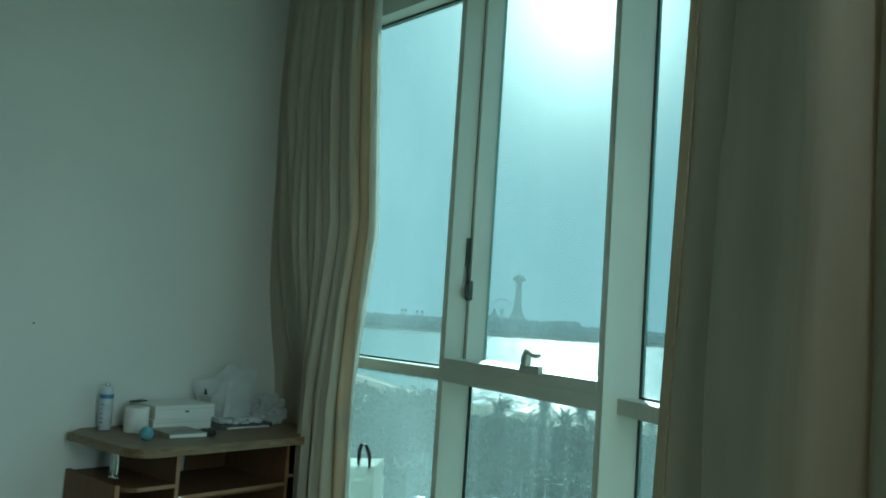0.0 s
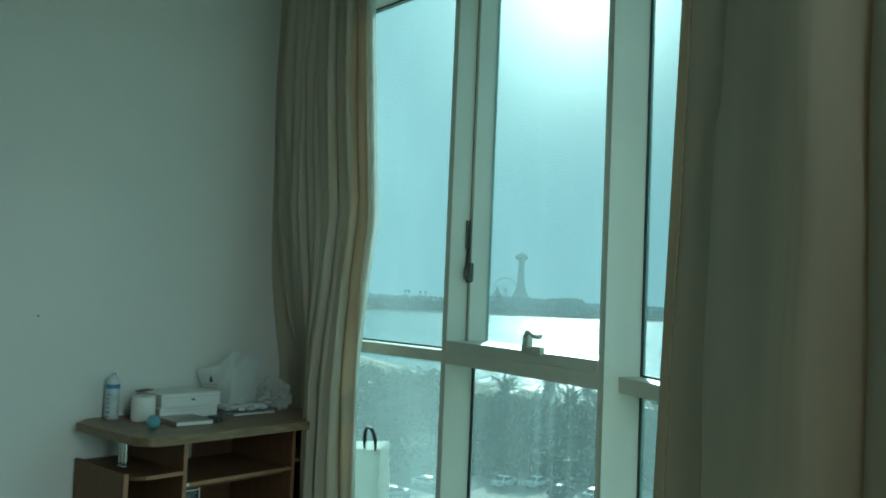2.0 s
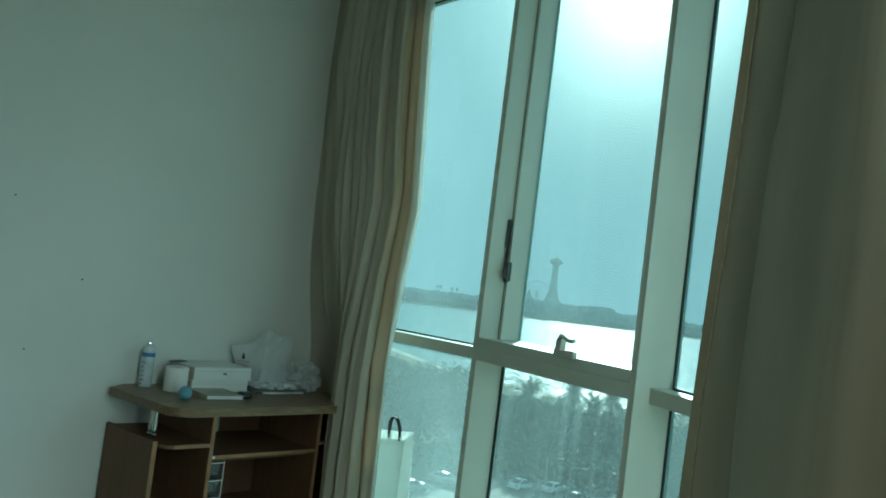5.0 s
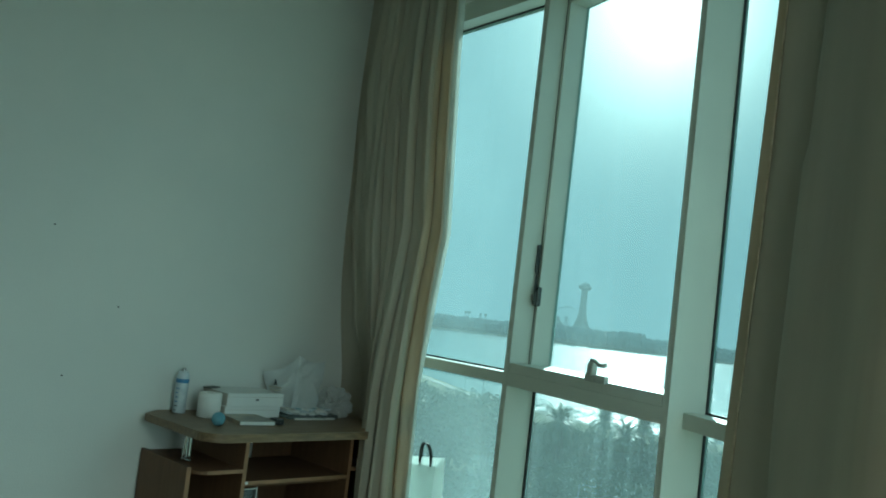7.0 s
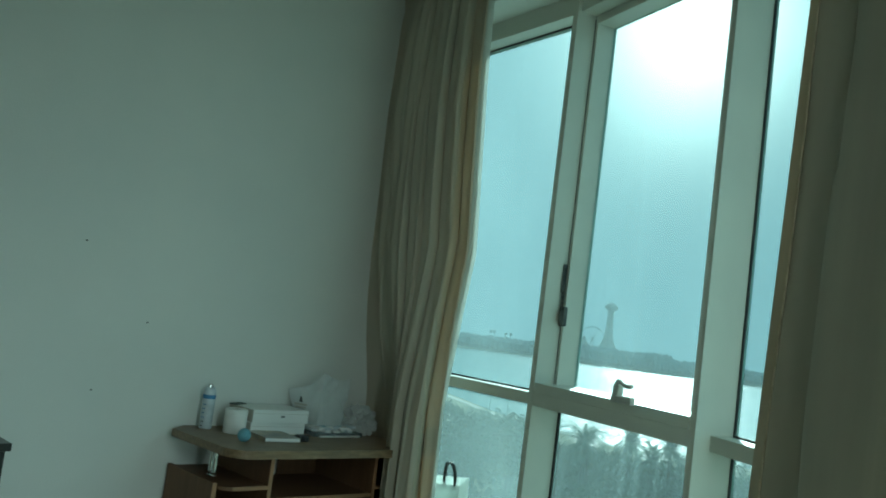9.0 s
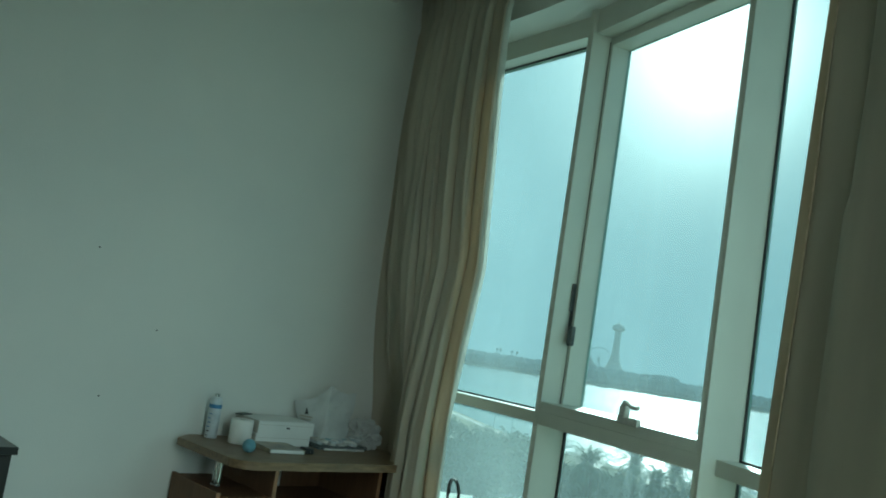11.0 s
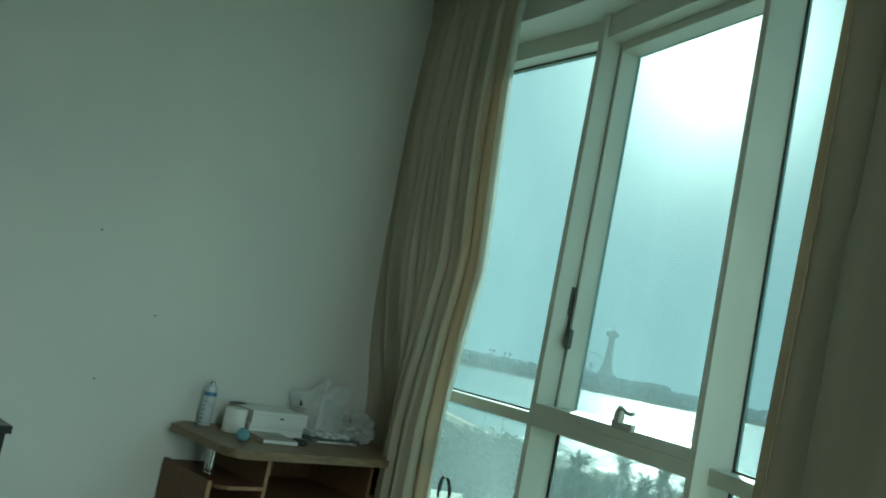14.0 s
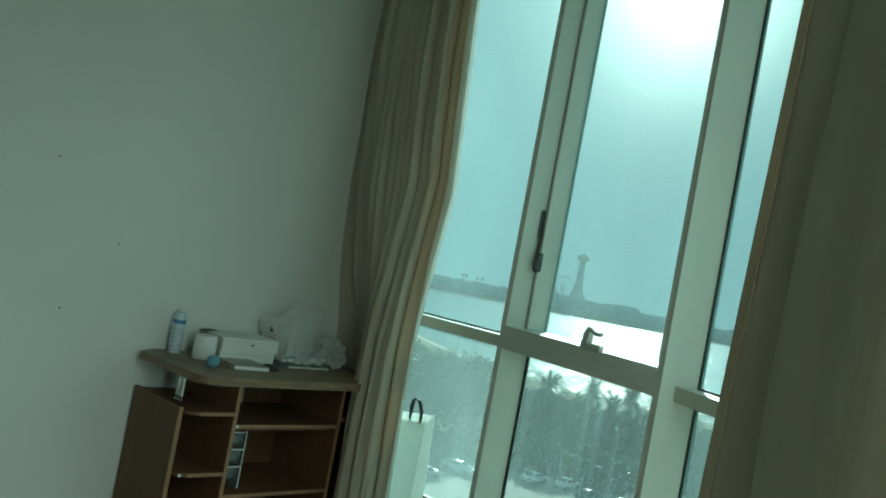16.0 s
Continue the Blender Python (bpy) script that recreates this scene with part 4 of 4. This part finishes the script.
tagged(part("pavement_promenade", one_prism(prom, GZ - 0.2, GZ + 0.12), PAVE), "pale stone promenade along the water", "pavement", kind="structure")
tagged(part("wall_building", one_prism([along(-0.2, -5.0), *offset_line(FRONTS, 0.28), (5.6, -4.9)], GZ, -0.26), PAINT), "plain building storeys under the room", "wall", kind="structure")


def eye_polar(yaw, dist):
    return 3.9 - dist * math.sin(radians(yaw)), -1.4 + dist * math.cos(radians(yaw))


rng = random.Random(5)


def broadleaf(seed, lobes=8, leaves=900):
    """A tree at the origin, about 8 m high."""
    r = random.Random(seed)
    t = thing("tree", (0, 0, 0), "dusty green broad-leaved park tree", "tree", "park trees")
    bm = bmesh.new()
    tube(bm, [(0, 0, -0.3), (0.1, 0, 1.2), (0.05, 0.1, 2.4), (0, 0.1, 3.4)], 0.22, 8, taper=(1.3, 1, 0.8, 0.6))
    cs = []
    for k in range(lobes):
        a = 2 * math.pi * k / lobes + r.uniform(-0.4, 0.4)
        d = r.uniform(0.6, 2.4)
        c = Vector((d * math.cos(a), d * math.sin(a), r.uniform(3.6, 6.4)))
        cs.append((c, r.uniform(1.1, 1.9)))
        tube(bm, [(0, 0.1, r.uniform(2.0, 3.2)), c * 0.55 + Vector((0, 0, 1.3)), c], 0.10, 6, taper=(1, 0.7, 0.3))
    part("trunk", bm, BARK, t)
    bm = bmesh.new()
    for k in range(leaves):
        c, rad = cs[r.randrange(len(cs))]
        d = Vector((r.gauss(0, 1), r.gauss(0, 1), r.gauss(0, 0.8))).normalized() * rad * r.uniform(0.55, 1.1)
        p = c + d
        u = Vector((r.gauss(0, 1), r.gauss(0, 1), r.gauss(0, 1))).normalized()
        v = u.orthogonal().normalized()
        w = r.uniform(0.14, 0.34)
        bm.faces.new([bm.verts.new(p + u * w * i + v * w * 0.6 * j) for i, j in ((-1, 0), (0, -1), (1, 0), (0, 1))])
    part("crown", bm, LEAF, t)
    return t


def palm(seed, height):
    r = random.Random(seed)
    t = thing("palm_tree", (0, 0, 0), "tall date palm with a drooping feathery crown", "palm tree", "park palms")
    lean = r.uniform(-0.4, 0.4)
    part("trunk", one_tube([(lean * q * q, 0, -0.3 + (height + 0.3) * q) for q in (0, 0.2, 0.4, 0.6, 0.8, 1)], 0.24, 9, taper=(1.3, 1, 0.95, 0.9, 0.9, 1.15)), BARK, t)
    bm = bmesh.new()
    for k in range(46):
        a = 2.4 * k + r.uniform(-0.2, 0.2)
        up = 1.35 - 1.9 * (k / 46)
        ln = r.uniform(3.6, 4.6)
        prev = None
        for j in range(10):
            q = j / 9
            el = up - 1.5 * q * q
            if prev is None:
                c = Vector((lean, 0, height + 0.1))
            else:
                c = prev + Vector((math.cos(a) * math.cos(el), math.sin(a) * math.cos(el), math.sin(el))) * ln / 9
            if prev is not None:
                side = Vector((-math.sin(a), math.cos(a), 0))
                for sg in (-1, 1):
                    for h2 in (0.25, 0.75):
                        m0 = prev.lerp(c, h2)
                        tip = m0 + side * sg * 0.80 * (1 - 0.75 * q) + (c - prev) * 0.8 - Vector((0, 0, 0.16))
                        bm.faces.new([bm.verts.new(v) for v in (m0 - (c - prev) * 0.28, m0 + (c - prev) * 0.28, tip)])
            prev = c
    part("crown", bm, FROND, t)
    return t


def stand(proto, spots):
    for k, (x, y, z, turn, sc) in enumerate(spots):
        ob = proto if k == 0 else copy_thing(proto, Matrix())
        ob.matrix_basis = pose(x, y, z, 0, 0, turn) @ Matrix.Diagonal((sc, sc, sc, 1))


spots = [[], [], []]
for k in range(190):
    yaw = rng.uniform(24, 62)
    if yaw > 45.5:
        d = rng.uniform(130, 212)
        s = (25.4 - d * rng.uniform(0.078, 0.104)) / 8.2
    else:
        d, s = rng.uniform(122, 165), rng.uniform(0.5, 0.75)
    x, y = eye_polar(yaw, d)
    spots[k % 3].append((x, y, GZ, rng.uniform(0, 360), s))
for k in range(64):
    spots[k % 3].append((*eye_polar(26.5 + k * 0.31, rng.uniform(152, 176)), GZ, rng.uniform(0, 360), rng.uniform(0.74, 0.92)))
for k in range(36):
    spots[k % 3].append((*eye_polar(rng.uniform(27, 43), rng.uniform(119, 150)), GZ, rng.uniform(0, 360), rng.uniform(0.55, 0.85)))
for k in range(3):
    stand(broadleaf(20 + k), spots[k])
pspots = [[(x, y, GZ, rng.uniform(0, 360), c) for x, y, c in rows] for rows in (
    ((-92.1, 101.6, 1.15), (-93.2, 114.3, 1.16), (-88.3, 118.7, 1.14), (-83.2, 107.7, 1.05), (-76.0, 116.0, 1.10)),
    ((-97.0, 108.0, 1.04), (-82.0, 118.0, 1.10), (-72.0, 110.0, 1.05), (-66.0, 120.0, 1.12)))]
for k in range(2):
    stand(palm(40 + k, 8.6), pspots[k])

# low shrubs under the trees
bm = bmesh.new()
for k in range(5200):
    x, y = eye_polar(rng.uniform(24, 62), rng.uniform(119, 178))
    p = Vector((x, y, GZ + abs(rng.gauss(0, 0.9))))
    u = Vector((rng.gauss(0, 1), rng.gauss(0, 1), rng.gauss(0, 1))).normalized()
    v, w = u.orthogonal().normalized(), rng.uniform(0.3, 0.7)
    bm.faces.new([bm.verts.new(p + u * w * i + v * w * 0.7 * j) for i, j in ((-1, 0), (0, -1), (1, 0), (0, 1))])
tagged(part("shrubs", bm, LEAF), "low dusty green shrubs under the trees", "shrubs", kind="stuff")


def street_lamp(x, y, height=9.0):
    t = thing("street_lamp", (x, y, GZ), "slim grey street lamp", "street lamp", "street lamps")
    part("pole", one_tube([(x, y, GZ - 0.1), (x, y, GZ + height * 0.5), (x, y, GZ + height)], 0.11, 8, taper=(1.3, 1, 0.6)), LAMPM, t)
    part("arm", one_tube([(x, y, GZ + height - 0.05), (x + 0.6, y + 0.5, GZ + height + 0.25), (x + 1.2, y + 1.0, GZ + height + 0.2)], 0.05, 6), LAMPM, t)
    part("lamp_head", one_box(-0.4, 0.4, -0.14, 0.14, -0.06, 0.08, 0.03, pose(x + 1.4, y + 1.15, GZ + height + 0.2, 0, 0, 40)), LAMPM, t)


for x, y, hgt in ((-203.3, 176.3, 10.0), (-194.0, 175.7, 10.0), (-73.2, 86.6, 4.5), (-66.1, 83.0, 5.0)):
    street_lamp(x, y, hgt)


def car(x, y, turn, paint, label):
    m = pose(x, y, GZ + 0.15, 0, 0, turn)
    c = thing("car", (x, y, GZ + 0.15), label, "car", "parked cars")
    bm = bmesh.new()
    side = [(-2.2, 0.35), (2.2, 0.35), (2.25, 0.65), (2.1, 0.82), (1.1, 0.95), (0.45, 1.40), (-1.0, 1.45), (-1.75, 1.02), (-2.2, 0.95), (-2.28, 0.6)]
    rings = [[bm.verts.new((px, sy * (0.86 if pz < 1.0 else 0.66), pz)) for px, pz in side] for sy in (-1, 1)]
    bm.faces.new(rings[0])
    bm.faces.new(rings[1])
    for k in range(len(side)):
        bm.faces.new((rings[0][k], rings[0][(k + 1) % len(side)], rings[1][(k + 1) % len(side)], rings[1][k]))
    bmesh.ops.bevel(bm, geom=list(bm.edges), offset=0.07, segments=2, affect='EDGES')
    bmesh.ops.transform(bm, matrix=m, verts=bm.verts)
    body = part("body", bm, paint, c, "", True)
    for sy in (-1, 1):
        bm = bmesh.new()
        bm.faces.new([bm.verts.new((px, sy * q, pz)) for px, pz, q in ((-1.5, 1.02, 0.80), (0.92, 1.0, 0.81), (0.40, 1.36, 0.70), (-0.98, 1.40, 0.69))])
        r = bmesh.ops.extrude_face_region(bm, geom=list(bm.faces))
        bmesh.ops.translate(bm, vec=(0, sy * 0.03, 0), verts=[v for v in r["geom"] if isinstance(v, bmesh.types.BMVert)])
        bmesh.ops.transform(bm, matrix=m, verts=bm.verts)
        part("side_window", bm, CARGLASS, c)
    part("windscreen", one_box(-0.40, 0.36, -0.62, 0.62, -0.012, 0.012, 0.005, m @ pose(0.82, 0, 1.19, 0, 34.5, 0)), CARGLASS, c)
    part("rear_window", one_box(-0.36, 0.36, -0.60, 0.60, -0.012, 0.012, 0.005, m @ pose(-1.42, 0, 1.26, 0, -29, 0)), CARGLASS, c)
    for wx in (-1.35, 1.38):
        for sy in (-0.80, 0.80):
            wh = part("tyre", one_tube([m @ Vector((wx, sy + q, 0.32)) for q in (-0.1, 0.1)], 0.32, 18), TYRE, c)
            part("rim", one_tube([m @ Vector((wx, sy + q * (1 if sy > 0 else -1), 0.32)) for q in (0.09, 0.112)], 0.20, 14), LAMPM, wh)
    for sy in (-0.6, 0.6):
        part("headlight", one_box(-0.05, 0.05, -0.16, 0.16, -0.06, 0.06, 0.02, m @ pose(2.2, sy, 0.72)), ROOF, c)
        part("tail_light", one_box(-0.05, 0.05, -0.14, 0.14, -0.06, 0.06, 0.02, m @ pose(-2.22, sy, 0.8)), CHERRY, c)


car(-79.6, 74.2, 21, CARPAINT, "silver saloon car parked by the road")
car(-77.6, 67.0, 75, CARPAINT, "grey car parked beside the road")
car(-74.6, 83.6, 100, CARWHITE, "white car parked in the parking area")
car(-72.0, 87.2, 100, CARWHITE, "white car parked in the parking area")
car(-67.0, 86.0, 100, CARDARK, "dark car parked in the parking area")
car(-63.0, 88.0, 100, CARPAINT, "silver car parked in the parking area")
for x, y, turn in ((-74.5, 97.5, 15), (-68.0, 99.0, 15)):
    s = thing("shade_canopy", (x, y, GZ + 0.15), "pale flat shade canopy on posts", "canopy", "shade canopies")
    m = pose(x, y, GZ + 0.15, 0, 0, turn)
    part("roof", one_box(-2.6, 2.6, -1.8, 1.8, 2.6, 2.75, 0.04, m), ROOF, s)
    for i in (-2.3, 2.3):
        for j in (-1.5, 1.5):
            part("post", one_box(i - 0.06, i + 0.06, j - 0.06, j + 0.06, -0.1, 2.6, 0.01, m), LAMPM, s)

# the far shore
far = [eye_polar(a, d) for a, d in ((75, 1500), (66, 1390), (58, 1330), (50, 1310), (45, 1290), (41, 1278), (37, 1300), (33, 1320), (29, 1270), (25, 1230), (15, 1250))]
back = [eye_polar(a, d + 330) for a, d in ((75, 1500), (66, 1390), (58, 1330), (50, 1310), (45, 1290), (41, 1278), (37, 1300), (33, 1320), (29, 1270), (25, 1230), (15, 1250))]
tagged(part("ground_island", one_band(far, back, -26, -22.8), SEABED), "low sandy far shore", "ground", kind="structure")
ball = bmesh.new()
bmesh.ops.create_icosphere(ball, subdivisions=1, radius=1.0)
ball_v, ball_f = [v.co.copy() for v in ball.verts], [[v.index for v in f.verts] for f in ball.faces]
ball.free()
verts, faces = [], []
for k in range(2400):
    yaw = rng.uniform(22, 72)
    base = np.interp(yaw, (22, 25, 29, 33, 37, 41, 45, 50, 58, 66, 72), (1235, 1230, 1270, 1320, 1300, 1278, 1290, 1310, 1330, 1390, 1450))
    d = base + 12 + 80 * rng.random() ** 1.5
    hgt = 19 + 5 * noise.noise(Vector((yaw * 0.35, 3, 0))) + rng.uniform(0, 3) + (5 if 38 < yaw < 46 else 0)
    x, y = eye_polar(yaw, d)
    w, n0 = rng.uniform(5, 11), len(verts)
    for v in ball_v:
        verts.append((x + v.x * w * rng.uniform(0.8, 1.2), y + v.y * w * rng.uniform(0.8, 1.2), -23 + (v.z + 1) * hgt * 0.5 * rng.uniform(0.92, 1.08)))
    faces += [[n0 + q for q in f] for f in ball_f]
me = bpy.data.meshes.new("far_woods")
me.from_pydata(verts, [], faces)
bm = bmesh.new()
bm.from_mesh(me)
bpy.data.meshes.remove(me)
tagged(part("far_woods", bm, FARWOOD), "line of trees on the far shore, haze in its blue-grey colour", "trees", kind="stuff")

px, py = -936.0, 1036.0
ob = thing("observation_tower", (px, py, -23), "tall pale observation tower with a saucer top on the far shore", "tower")
part("shaft", lathe([(27, 0), (25, 14), (18, 22), (11.5, 31), (7.6, 42), (6.0, 54), (5.2, 66), (4.9, 82), (5.2, 86)], (px, py, -23), 20), FARSTONE, ob, "", True)
part("pod", lathe([(5.2, 86), (8.4, 87.5), (10.6, 90.5), (10.2, 93.0), (7.4, 96.0), (4.0, 98), (0, 98.6)], (px, py, -23), 24), FARSTONE, ob, "saucer-shaped viewing pod", True)
part("mast", one_tube([(px, py, 75), (px, py, 82)], 0.6, 6, taper=(1, 0.5)), FARSTONE, ob)
right = Vector((math.cos(radians(42)), math.sin(radians(42)), 0))
wc = Vector((px, py, 15)) - right * 25
ob = thing("ferris_wheel", (wc.x, wc.y, -23), "large thin ferris wheel on the far shore", "ferris wheel")
part("rim", one_tube([wc + right * 19 * math.cos(a) + Vector((0, 0, 19 * math.sin(a))) for a in [2 * math.pi * k / 36 for k in range(36)]], 0.55, 5, True), FARSTONE, ob)
for k in range(9):
    a = math.pi * k / 9
    dd = right * 19 * math.cos(a) + Vector((0, 0, 19 * math.sin(a)))
    part("spoke", one_tube([wc - dd, wc + dd], 0.22, 4), FARSTONE, ob)
for s in (-1, 1):
    part("leg", one_tube([wc, wc + right * 10 * s - Vector((0, 0, 38))], 0.7, 5), FARSTONE, ob)
for dist, rad, hgt in ((38, 20, 42), (58, 17, 36)):
    c = Vector((px, py, -23)) - right * dist
    tn = thing("tent_pavilion", tuple(c), "peaked tent roof on the far shore", "pavilion", "tent pavilions")
    part("roof", lathe([(rad, 20), (rad * 0.55, 26), (rad * 0.25, 32), (0.6, hgt), (0, hgt + 3)], tuple(c), 12), FARSTONE, tn)
    part("wall", lathe([(rad * 0.94, 0), (rad * 0.94, 20)], tuple(c), 12), FARSTONE, tn)
for a, d, top in ((49.90, 1345, 4), (49.66, 1345, 4), (48.9, 1350, 3), (48.55, 1352, 3), (35.5, 1340, 2), (34.0, 1345, 2)):
    x, y = eye_polar(a, d)
    ms = thing("floodlight_mast", (x, y, -23), "tall floodlight mast on the far shore", "mast", "floodlight masts")
    part("pole", one_tube([(x, y, -23), (x, y, top)], 0.6, 6), FARSTONE, ms)
    part("lamp_panel", one_box(-2.2, 2.2, -0.5, 0.5, -0.5, 3.4, 0.2, pose(x, y, top, 0, 0, 42)), FARSTONE, ms)
for a, d, w, hgt in ((28.6, 1300, 40, 36), (31.0, 1345, 26, 26)):
    x, y = eye_polar(a, d)
    m = pose(x, y, -23, 0, 0, a)
    bd = thing("far_building", (x, y, -23), "pale flat-roofed building on the far shore", "building", "far buildings")
    part("wall", one_box(-w / 2, w / 2, -9, 9, 0, hgt, 0.3, m), FARSTONE, bd)
    part("roof", one_box(-w / 2 - 0.5, w / 2 + 0.5, -9.5, 9.5, hgt, hgt + 1.2, 0.2, m), FARSTONE, bd)
    for z in range(4, int(hgt) - 3, 6):
        part("window_band", one_box(-w / 2 + 2, w / 2 - 2, -9.15, -9.02, z, z + 2.4, 0, m), CARGLASS, bd)
